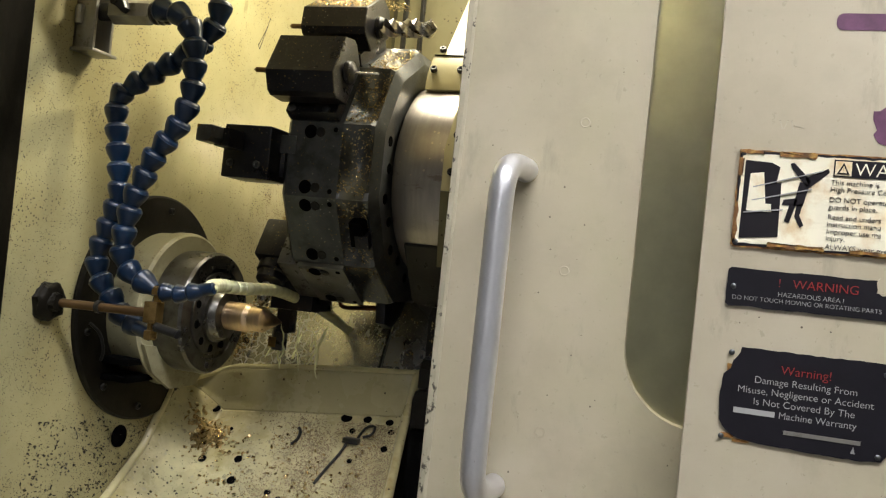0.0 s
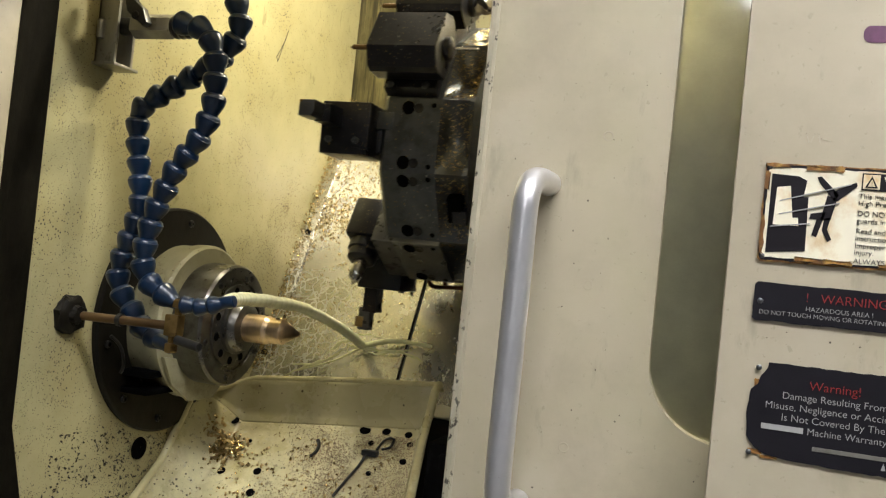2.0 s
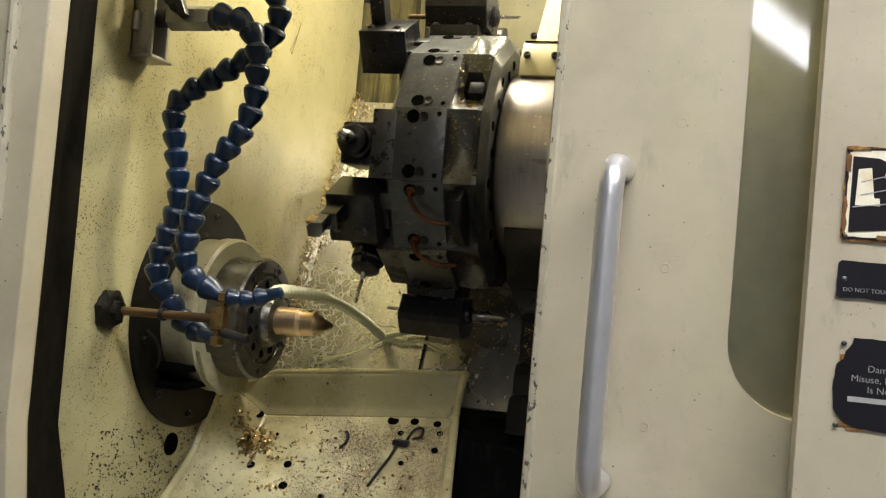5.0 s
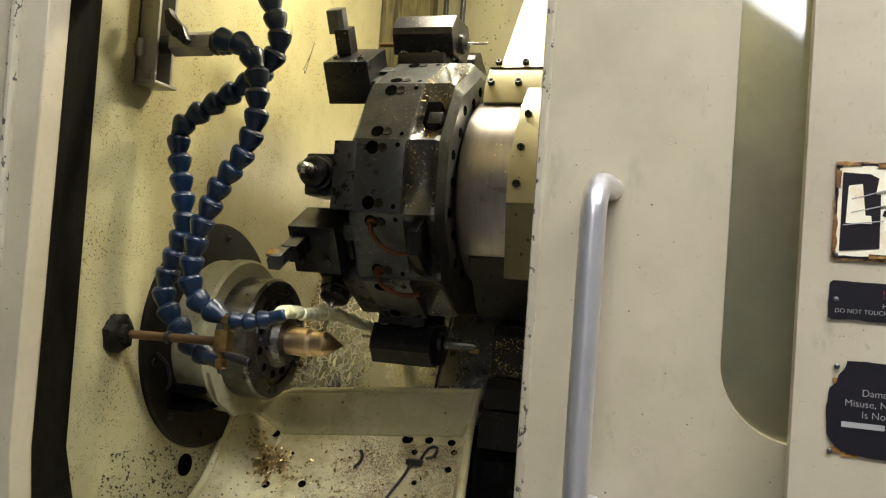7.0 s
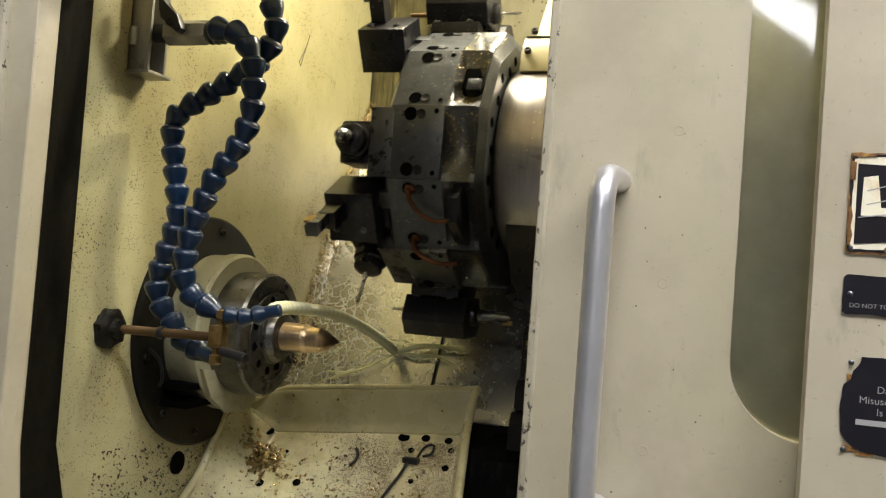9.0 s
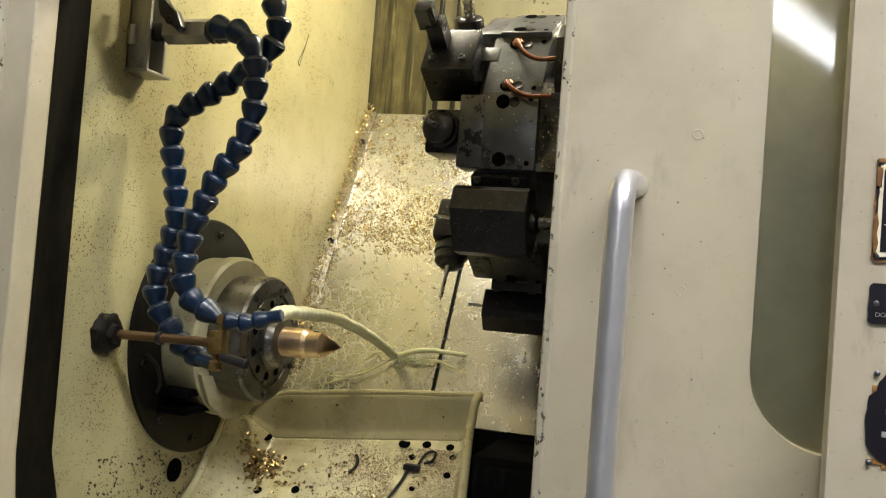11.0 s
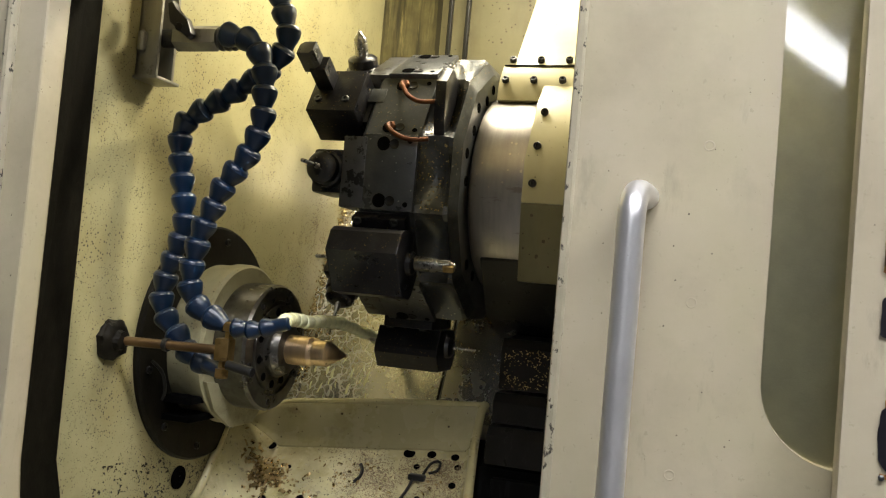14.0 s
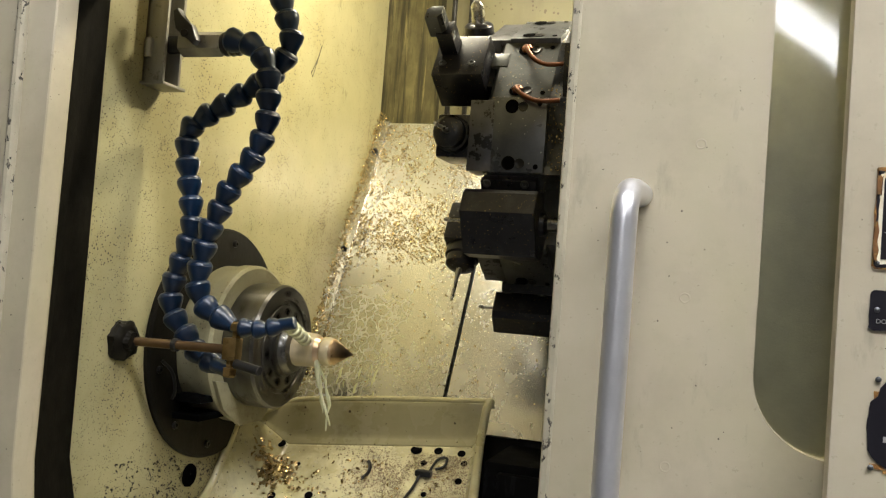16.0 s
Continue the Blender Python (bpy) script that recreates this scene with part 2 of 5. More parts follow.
M_HANDLE = surface("silver_painted_tube", (0.84, 0.84, 0.88), 0.33, metal=0.82, var=0.03, scale=50, bump=0.05, bscale=90, rvar=0.06, layers=[((0.15, 0.14, 0.13), 190, 0.70, 0.72, 0.8, None, 0.5)])
M_GALV = surface("galvanised_channel", (0.33, 0.32, 0.28), 0.42, metal=0.7, var=0.2, scale=40, stretch=(1, 1, 0.2), layers=[((0.06, 0.05, 0.03), 60, 0.58, 0.7, 0.7, None, 0.5)])
M_DARK = surface("dark_oily_casting", (0.016, 0.015, 0.014), 0.32, metal=0.15, var=0.3, scale=20, specular=0.3, layers=[((0.12, 0.075, 0.035), 260, 0.68, 0.71, 0.7, None, 0.4), ((0.06, 0.058, 0.055), 45, 0.58, 0.62, 0.35, (1, 1, 0.3), 0.15)])
M_BED = surface("black_oily_bed", (0.006, 0.006, 0.006), 0.75, var=0.3, scale=20, specular=0.02, layers=[((0.016, 0.016, 0.018), 60, 0.58, 0.64, 0.4, (1, 1, 0.25), 0.6)])
M_CHIP = surface("brass_chips", (0.52, 0.39, 0.18), 0.28, metal=1.0, var=0.3, scale=200, bump=0)
M_GRIT = surface("black_oily_grit", (0.022, 0.018, 0.010), 0.35, var=0.4, scale=300, bump=0)
M_SOOT = surface("brown_oil_soot", (0.17, 0.11, 0.035), 0.3, var=0.4, scale=200, bump=0)
M_SLUDGE = surface("brown_tray_sludge", (0.36, 0.27, 0.16), 0.4, var=0.5, scale=200, bump=0)
M_SIGN = surface("black_sign_plate", (0.012, 0.011, 0.015), 0.45, specular=0.2, var=0.15, scale=30, bump=0.05)
M_RUST = surface("rust_brown_enamel", (0.20, 0.085, 0.016), 0.6, var=0.5, scale=110, layers=[((0.50, 0.30, 0.07), 130, 0.50, 0.62, 0.8, None, 0.6), ((0.05, 0.02, 0.008), 70, 0.55, 0.65, 0.8, None, 0.7)])
M_YELLOWED = surface("yellowed_sign_face", (0.90, 0.85, 0.66), 0.4, var=0.04, scale=30, bump=0.05, layers=[((0.60, 0.35, 0.08), 17, 0.50, 0.68, 0.8, None, 0.55), ((0.15, 0.06, 0.012), 50, 0.68, 0.74, 0.9, None, 0.6)])
M_WHITE = surface("white_lettering", (0.38, 0.38, 0.37), 0.5, var=0.05, bump=0)
M_RED = surface("red_lettering", (0.27, 0.016, 0.014), 0.5, var=0.05, bump=0)
M_INK = surface("black_lettering", (0.012, 0.010, 0.013), 0.5, specular=0.2, var=0.1, bump=0)
M_PURPLE = surface("purple_marker", (0.12, 0.045, 0.095), 0.5, var=0.3, scale=80, bump=0)
M_CONCRETE = surface("workshop_concrete", (0.25, 0.24, 0.22), 0.6, var=0.15, scale=6)
M_ROOMWALL = surface("workshop_wall_paint", (0.42, 0.42, 0.40), 0.7, var=0.06, scale=4)


def glass_material():
    m, nt, p = nodes_of("scratched_polycarbonate")
    co = nt.nodes.new("ShaderNodeTexCoord").outputs["Object"]
    c = ramp(nt, noise_tex(nt, co, 30, 5), 0.35, 0.7, (0.30, 0.29, 0.18, 1), (0.42, 0.41, 0.26, 1))
    link(nt, c, p.inputs["Base Color"])
    p.inputs["Transmission Weight"].default_value = 0.8
    p.inputs["Roughness"].default_value = 0.3
    p.inputs["IOR"].default_value = 1.45
    p.inputs["Coat Weight"].default_value = 1.0
    p.inputs["Coat Roughness"].default_value = 0.05
    b = nt.nodes.new("ShaderNodeBump")
    b.inputs["Strength"].default_value, b.inputs["Distance"].default_value = 0.25, 0.001
    link(nt, noise_tex(nt, co, 420, 4, 0.7), b.inputs["Height"])
    link(nt, b.outputs[0], p.inputs["Normal"])
    return m


def coolant_material():
    m, nt, p = nodes_of("milky_coolant")
    co = nt.nodes.new("ShaderNodeTexCoord").outputs["Object"]
    c = ramp(nt, noise_tex(nt, co, 120, 3), 0.3, 0.7, (0.84, 0.85, 0.50, 1), (0.92, 0.92, 0.64, 1))
    link(nt, c, p.inputs["Base Color"])
    p.inputs["Roughness"].default_value, p.inputs["Transmission Weight"].default_value = 0.25, 0.05
    b = nt.nodes.new("ShaderNodeBump")
    b.inputs["Strength"].default_value, b.inputs["Distance"].default_value = 0.3, 0.002
    link(nt, noise_tex(nt, co, 260, 3), b.inputs["Height"])
    link(nt, b.outputs[0], p.inputs["Normal"])
    return m


def glow_material(name, colour, strength):
    m, nt, p = nodes_of(name)
    p.inputs["Emission Color"].default_value = (*colour, 1)
    p.inputs["Emission Strength"].default_value = strength
    return m


M_GLASS = glass_material()
M_COOLANT = coolant_material()
M_FROTH = surface("coolant_froth", (0.72, 0.62, 0.42), 0.35, var=0.12, scale=40, bump=0.2, bscale=120, stretch=(1, 0.3, 0.3), coat=0.3)
M_TUBE = glow_material("fluorescent_tube", (0.97, 0.98, 1.0), 22)
M_LAMPGLASS = glow_material("work_lamp_diffuser", (1.0, 0.86, 0.52), 12)


# ---- mesh helpers ----
I4 = Matrix.Identity(4)


def finish(bm, smooth=True, angle=35):
    bmesh.ops.recalc_face_normals(bm, faces=bm.faces)
    if smooth:
        for f in bm.faces:
            f.smooth = True
        for e in bm.edges:
            if len(e.link_faces) == 2 and e.calc_face_angle(0) > radians(angle):
                e.smooth = False
    return bm


def part(name, bm, material, parent=None, label="", smooth=True, kind="", angle=35):
    """Links a bmesh as one mesh object, under a thing or a part, or at top level."""
    finish(bm, smooth, angle)
    me = bpy.data.meshes.new(name)
    bm.to_mesh(me)
    bm.free()
    me.materials.append(material)
    ob = new(name, me)
    if parent is not None:
        ob.parent = parent
    return tagged(ob, label=label, kind=kind)


def thing(name, label, category, where=(0, 0, 0), group="", kind=""):
    ob = new(name)
    ob.empty_display_size = 0.02
    ob.location = where
    return tagged(ob, label=label, category=category, group=group, kind=kind)


def add_box(bm, lo, hi, bevel=0.0, m=I4):
    c = [(a + b) / 2 for a, b in zip(lo, hi)]
    s = [abs(b - a) for a, b in zip(lo, hi)]
    r = bmesh.ops.create_cube(bm, size=1, matrix=Matrix.Translation(c) @ Matrix.Diagonal((*s, 1)))
    vs = r["verts"]
    if bevel:
        es = {e for v in vs for e in v.link_edges}
        out = bmesh.ops.bevel(bm, geom=list(es), offset=bevel, segments=2, profile=0.6, affect="EDGES")
        vs = list({v for f in out["faces"] for v in f.verts} | {v for v in vs if v.is_valid})
    if m is not I4:
        bmesh.ops.transform(bm, matrix=m, verts=[v for v in vs if v.is_valid])
    return bm


def box(lo, hi, bevel=0.0, m=I4):
    bm = bmesh.new()
    add_box(bm, lo, hi, bevel)
    bmesh.ops.transform(bm, matrix=m, verts=bm.verts)
    return bm


AXIS = {"x": Matrix.Rotation(radians(90), 4, "Y"), "y": Matrix.Rotation(radians(-90), 4, "X"), "z": I4}


def lathe(profile, axis="x", n=48, m=I4, bm=None):
    """Revolves (along, radius) points about the axis; ends on the axis are closed."""
    bm = bm or bmesh.new()
    rings = []
    for a, r in profile:
        if r < 1e-6:
            rings.append([bm.verts.new(m @ (AXIS[axis] @ Vector((0, 0, a))))])
        else:
            rings.append([bm.verts.new(m @ (AXIS[axis] @ Vector((r * math.cos(k * math.tau / n), r * math.sin(k * math.tau / n), a)))) for k in range(n)])
    for p, q in zip(rings, rings[1:]):
        for k in range(n):
            vs = [p[k % len(p)], p[(k + 1) % len(p)], q[(k + 1) % len(q)], q[k % len(q)]]
            vs = list(dict.fromkeys(vs))
            if len(vs) > 2:
                bm.faces.new(vs)
    return bm


def rod(a, b, r, n=16, bevel=0.15, bm=None):
    """A solid rod from a to b with eased ends."""
    a, b = Vector(a), Vector(b)
    d = b - a
    m = Matrix.Translation(a) @ d.to_track_quat("Z", "Y").to_matrix().to_4x4()
    e = min(r * bevel, d.length * 0.2)
    return lathe([(0, 0), (0, r - e), (e, r), (d.length - e, r), (d.length, r - e), (d.length, 0)], "z", n, m, bm)


def smooth_path(points, step):
    """Catmull-Rom through the points, resampled at even steps."""
    pts = [Vector(p) for p in points]
    fine = []
    for i in range(len(pts) - 1):
        p0, p1, p2, p3 = pts[max(i - 1, 0)], pts[i], pts[i + 1], pts[min(i + 2, len(pts) - 1)]
        for k in range(12):
            t = k / 12
            fine.append(0.5 * ((2 * p1) + (p2 - p0) * t + (2 * p0 - 5 * p1 + 4 * p2 - p3) * t * t + (3 * p1 - p0 - 3 * p2 + p3) * t ** 3))
    fine.append(pts[-1])
    out, left = [fine[0]], step
    for a, b in zip(fine, fine[1:]):
        d = (b - a).length
        while d >= left:
            a = a.lerp(b, left / d)
            d = (b - a).length
            out.append(a.copy())
            left = step
        left -= d
    return out


def tube(points, r, n=12, step=0.006, bm=None, caps=True):
    bm = bm or bmesh.new()
    pts = smooth_path(points, step)
    rings, up = [], Vector((0.13, 0.9, 0.4)).normalized()
    for i, p in enumerate(pts):
        d = (pts[min(i + 1, len(pts) - 1)] - pts[max(i - 1, 0)]).normalized()
        u = (up - d * up.dot(d)).normalized()
        w = d.cross(u)
        rings.append([bm.verts.new(p + r * (math.cos(k * math.tau / n) * u + math.sin(k * math.tau / n) * w)) for k in range(n)])
        up = u
    for a, b in zip(rings, rings[1:]):
        for k in range(n):
            bm.faces.new((a[k], a[(k + 1) % n], b[(k + 1) % n], b[k]))
    if caps:
        bm.faces.new(rings[0][::-1])
        bm.faces.new(rings[-1])
    return bm


def prism(outline, lo, hi, axis="y", bevel=0.0):
    """A closed 2D outline in the two other axes, pulled along the axis from lo to hi."""
    bm = bmesh.new()

    def at(p, h):
        return {"x": (h, p[0], p[1]), "y": (p[0], h, p[1]), "z": (p[0], p[1], h)}[axis]
    a = [bm.verts.new(at(p, lo)) for p in outline]
    b = [bm.verts.new(at(p, hi)) for p in outline]
    caps = [bm.faces.new(a), bm.faces.new(b[::-1])]
    for k in range(len(a)):
        j = (k + 1) % len(a)
        bm.faces.new((a[k], b[k], b[j], a[j]))
    if bevel:
        bmesh.ops.bevel(bm, geom=list({e for f in caps for e in f.edges}), offset=bevel, segments=2, profile=0.6, affect="EDGES")
    return bm


def rounded(x0, z0, x1, z1, r, n=6):
    out = []
    for cx, cz, a0 in ((x1 - r, z1 - r, 0), (x0 + r, z1 - r, 90), (x0 + r, z0 + r, 180), (x1 - r, z0 + r, 270)):
        out += [(cx + r * math.cos(radians(a0 + 90 * k / n)), cz + r * math.sin(radians(a0 + 90 * k / n))) for k in range(n + 1)]
    return out


def screw_mesh(r, h, axis="y", sign=-1):
    """A socket cap screw: head with a rounded rim and a sunk hexagon."""
    return lathe([(0, r), (sign * h * 0.8, r), (sign * h, r * 0.85), (sign * h, r * 0.5), (sign * h * 0.5, r * 0.45), (sign * h * 0.5, 0)], axis, 12)


MESHES = {}


def shared(name, key, make, material, parent, m, label=""):
    """A part that shares its mesh with its like."""
    if key not in MESHES:
        bm = finish(make())
        me = bpy.data.meshes.new(name)
        bm.to_mesh(me)
        bm.free()
        me.materials.append(material)
        MESHES[key] = me
    ob = new(name, MESHES[key])
    ob.parent = parent
    ob.matrix_basis = m
    return tagged(ob, label=label)


# ---- the room round the machine ----
def room():
    tagged(part("floor", box((-4, -7, -0.1), (4, 3, 0)), M_CONCRETE, kind="structure"), "grey worn concrete workshop floor", "floor")
    tagged(part("ceiling", box((-4, -7, 2.9), (4, 3, 3.0)), M_ROOMWALL, kind="structure"), "grey painted workshop ceiling", "ceiling")
    for nm, lo, hi in (("wall_west", (-4.1, -7, 0), (-4, 3, 2.9)), ("wall_east", (4, -7, 0), (4.1, 3, 2.9)),
                       ("wall_south", (-4, -7.1, 0), (4, -7, 2.9)), ("wall_north", (-4, 3, 0), (4, 3.1, 2.9))):
        tagged(part(nm, box(lo, hi), M_ROOMWALL, kind="structure"), "plain grey painted workshop wall", "wall")


def tube_fixture(x, y, turn):
    t = thing("ceiling_light", "white fluorescent tube fitting on the workshop ceiling", "ceiling light", (x, y, 2.9), "workshop tube lights")
    t.rotation_euler = (0, 0, radians(turn))
    part("housing", box((-0.17, -1.15, -0.07), (0.17, 1.15, 0.0), 0.01), M_WHITE, t)
    for dx in (-0.08, 0.0, 0.08):
        part("tube", rod((dx, -1.1, -0.105), (dx, 1.1, -0.105), 0.034), M_TUBE, t)


# ---- the machine's shell ----
WX = -0.555      # inner face of the headstock wall
BY = 0.891       # back wall
SL = 0.531       # run of the slanted guard per rise


def plate_y(z):
    return BY - (1.485 - z) * SL


def shell():
    tagged(part("wall_headstock", box((WX - 0.03, 0.07, 0.55), (WX, 0.95, 2.0)), M_CREAM, kind="structure"), "cream painted headstock wall speckled with oil and chips", "wall")
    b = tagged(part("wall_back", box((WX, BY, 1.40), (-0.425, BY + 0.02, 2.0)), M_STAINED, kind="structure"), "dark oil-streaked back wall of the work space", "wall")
    # cream panel in shade, the shade painted as a darker colour
    tagged(part("wall_rear", box((-0.425, BY - 0.018, 1.40), (1.2, BY + 0.02, 2.0)), M_DIMMED, kind="structure"), "dull olive rear panel behind the turret, shade put into its paint colour", "wall")
    for x in (-0.405, -0.37):
        part("seam_strip", box((x - 0.004, BY - 0.03, 1.42), (x + 0.004, BY - 0.0185, 2.0), 0.002), M_DARK, b)
    # tail wall and roof are out of view, coloured dark to weaken bounced light
    tagged(part("wall_tail", box((1.2, 0.03, 0.4), (1.23, 0.95, 2.0)), M_DIMMED, kind="structure"), "unseen tail wall of the enclosure, paint dimmed to cut bounced light", "wall")
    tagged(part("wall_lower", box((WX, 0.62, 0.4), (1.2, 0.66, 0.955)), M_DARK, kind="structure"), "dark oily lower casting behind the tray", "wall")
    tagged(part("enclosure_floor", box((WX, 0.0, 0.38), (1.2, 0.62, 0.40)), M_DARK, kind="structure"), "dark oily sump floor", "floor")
    tagged(part("enclosure_roof", box((-0.75, 0.03, 2.0), (1.23, 0.95, 2.03)), M_DIMMED, kind="structure"), "unseen enclosure roof, paint dimmed to cut bounced light", "roof")
    tagged(part("machine_base", box((-0.75, 0.04, 0.0), (1.23, 0.95, 0.375), 0.004), M_BEIGE, kind="structure"), "beige enamelled base of the machine", "base")
    # slanted guard plates
    for nm, x0, x1 in (("guard_plate", WX + 0.012, -0.292), ("guard_plate", -0.286, 1.19)):
        o = [(plate_y(0.94), 0.94), (plate_y(1.485), 1.485), (plate_y(1.485) + 0.006, 1.482), (plate_y(0.94) + 0.006, 0.937)]
        g = part(nm, prism(o, x0, x1, "x"), M_PLATE, kind="structure")
        tagged(g, "wet steel guard plate strewn with brass chips", "guard plate", "slanted guard plates")
    bm = bmesh.new()
    n = Vector((0, -0.883, 0.469))
    for (xa, ya) in ((-0.2905, 0.0), ):
        a, c = Vector((xa, plate_y(0.95), 0.95)), Vector((xa, plate_y(1.33), 1.33))
        rod(a + n * 0.001, c + n * 0.001, 0.0020, 8, bm=bm)
    tagged(part("seam_lip", bm, M_DARK, kind="structure"), "dark folded seam between the guard plates", "seam")
    # folded strip where the guard meets the wall
    o = [(plate_y(0.95) - 0.004, 0.952), (plate_y(1.485) - 0.004, 1.487), (plate_y(1.485) + 0.004, 1.492), (plate_y(0.95) + 0.004, 0.955)]
    trim = tagged(part("trim_guard", prism(o, WX, WX + 0.022, "x"), M_PLATE, kind="structure"), "folded steel strip along the headstock wall", "trim")
    for z in (1.0, 1.22, 1.42):
        m = Matrix.Translation((WX + 0.012, plate_y(z) - 0.004, z + 0.002)) @ Matrix.Rotation(radians(28), 4, "X")
        shared("screw", "trim_screw", lambda: screw_mesh(0.006, 0.005), M_DARK, trim, m)
    # front frame at the headstock side
    kz = 0.962
    o = [(-1.3, 0.0), (-0.407, 0.0), (-0.512, kz), (-0.506, 2.05), (-1.3, 2.05)]
    fr = tagged(part("front_panel_left", prism(o, -0.05, -0.02, "y", 0.004), M_BEIGE, kind="structure"), "beige enamelled front panel beside the opening", "panel")
    bm = bmesh.new()
    tube([(-0.546, -0.052, 0.30 + 0.0), (-0.546, -0.052, 0.97), (-0.554, -0.052, 2.0)], 0.006, 10, 0.05, bm)
    part("fold", bm, M_EDGE, fr, "white worn fold of the sheet")
    # header added above the view to keep overhead room light out of the interior
    tagged(part("front_panel_top", box((-0.60, 0.035, 1.47), (1.2, 0.06, 2.0), 0.003), M_BEIGE, kind="structure"), "unseen beige header added over the opening to block room light", "panel")
    # dark seal between panel and wall
    bm = bmesh.new()
    rows = [(0.30, -0.435, 0.25), (0.55, -0.46, 0.19), (kz - 0.02, -0.5125, 0.08), (2.0, -0.506, 0.075)]
    vs = [[bm.verts.new((xl, -0.0195, z)), bm.verts.new((WX + 0.001, yr, z)), bm.verts.new((WX - 0.02, yr + 0.001, z)), bm.verts.new((xl - 0.03, -0.0195, z))] for z, xl, yr in rows]
    for a, c in zip(vs, vs[1:]):
        for k in range(4):
            bm.faces.new((a[k], a[(k + 1) % 4], c[(k + 1) % 4], c[k]))
    tagged(part("door_seal", bm, M_RUBBER, kind="structure", smooth=False), "black rubber door seal, oily", "seal")
    for a, c in (((0.612, 1.565), (0.586, 1.503)), ((0.606, 1.548), (0.581, 1.509)), ((0.586, 1.503), (0.580, 1.511))):
        part("scratch", rod((WX, *a), (WX, *c), 0.0007, 6), M_DARK, bpy.data.objects["wall_headstock"])
    # a drilled hole with a plug low on the wall
    p = thing("wall_plug", "black rubber plug in the headstock wall", "plug", (WX, 0.32, 0.879))
    part("plug_body", lathe([(-0.004, 0.0), (0.0005, 0.016), (0.003, 0.0155), (0.003, 0.009), (0.001, 0.008), (0.001, 0)], "x", 20), M_HOLE, p)


def work_lamp(where):
    t = thing("work_lamp", "white work lamp under the enclosure roof", "lamp", (where[0], where[1], 2.0), "work lamps")
    low = where[2] - 2.0 - 0.018
    part("housing", box((-0.10, -0.06, low - 0.0), (0.10, 0.06, low + 0.085), 0.008), M_WHITE, t)
    part("diffuser", box((-0.08, -0.045, low - 0.010), (0.08, 0.045, low - 0.0005), 0.003), M_LAMPGLASS, t)
    part("stem", rod((0, 0, low + 0.085), (0, 0, 0.0), 0.012), M_GALV, t)


# ---- sliding door, with its window and handle ----
def door():
    t = thing("sliding_door", "beige enamelled sliding door with chipped edge and rounded window", "door", (0, 0, 0.3))
    bm = bmesh.new()
    outer = [(0, 0), (0.75, 0), (0.75, 1.75), (0, 1.75)]
    inner = rounded(0.163, 0.755, 0.60, 1.48, 0.062, 10)
    ov = [bm.verts.new((x, 0, z)) for x, z in outer]
    iv = [bm.verts.new((x, 0, z)) for x, z in inner]
    es = [bm.edges.new((v[k], v[(k + 1) % len(v)])) for v in (ov, iv) for k in range(len(v))]
    bmesh.ops.triangle_fill(bm, edges=es, use_beauty=True)
    ex = bmesh.ops.extrude_face_region(bm, geom=list(bm.faces))
    bmesh.ops.translate(bm, vec=(0, 0.028, 0), verts=[g for g in ex["geom"] if isinstance(g, bmesh.types.BMVert)])
    part("door_panel", bm, M_BEIGE, t)
    o = [(-0.0025, 0.001), (-0.001, -0.0025), (0.004, -0.003), (0.006, -0.0006), (0.006, 0.001)]
    part("door_edge", prism([(x, y) for x, y in o] + [(0.0, 0.03), (-0.0025, 0.03)], 0, 1.75, "z"), M_EDGE, t, "chipped paint edge")
    g = part("window_pane", box((0.15, 0.012, 0.74), (0.62, 0.017, 1.5)), M_GLASS, t, "dull scratched polycarbonate pane", smooth=False)
    g.visible_shadow = False
    # handle: bent tube on two posts
    part("handle", tube([(0.0655, 0.0, 0.9560), (0.0628, -0.025, 0.9560), (0.0616, -0.048, 0.9510), (0.0610, -0.059, 0.938), (0.0608, -0.061, 0.915), (0.0608, -0.061, 0.85), (0.0608, -0.061, 0.75),
                             (0.0608, -0.061, 0.722), (0.0610, -0.059, 0.702), (0.0616, -0.048, 0.6895), (0.0628, -0.025, 0.6840), (0.0655, 0.0, 0.6840)], 0.0105, 24, 0.004), M_HANDLE, t, "silver painted bent tube handle")
    # weld dimples of the hidden studs
    for x, z in ((0.112, 1.0), (0.107, 0.873), (0.100, 0.735)):
        m = Matrix.Translation((x, 0.0, z))
        shared("stud_mark", "stud_mark", lambda: lathe([(-0.0002, 0.0045), (-0.0005, 0.0038), (-0.0002, 0.0031)], "y", 20), M_BEIGE, t, m)


def text_mesh(body, size, material, parent, m, align="LEFT"):
    cu = bpy.data.curves.new("lettering", "FONT")
    cu.body, cu.size, cu.align_x = body, size, align
    cu.extrude = 0.0002
    cu.offset = -0.012 * size
    tmp = bpy.data.objects.new("lettering", cu)
    scene.collection.objects.link(tmp)
    me = bpy.data.meshes.new_from_object(tmp.evaluated_get(bpy.context.evaluated_depsgraph_get()))
    bpy.data.objects.remove(tmp)
    me.materials.clear()
    me.materials.append(material)
    ob = new("lettering", me)
    ob.parent = parent
    ob.matrix_basis = m
    return ob


def up_front(x, z, lift):
    """Stands lettering up on a plate that faces the front."""
    return Matrix.Translation((x, -lift, z)) @ Matrix.Rotation(radians(90), 4, "X")


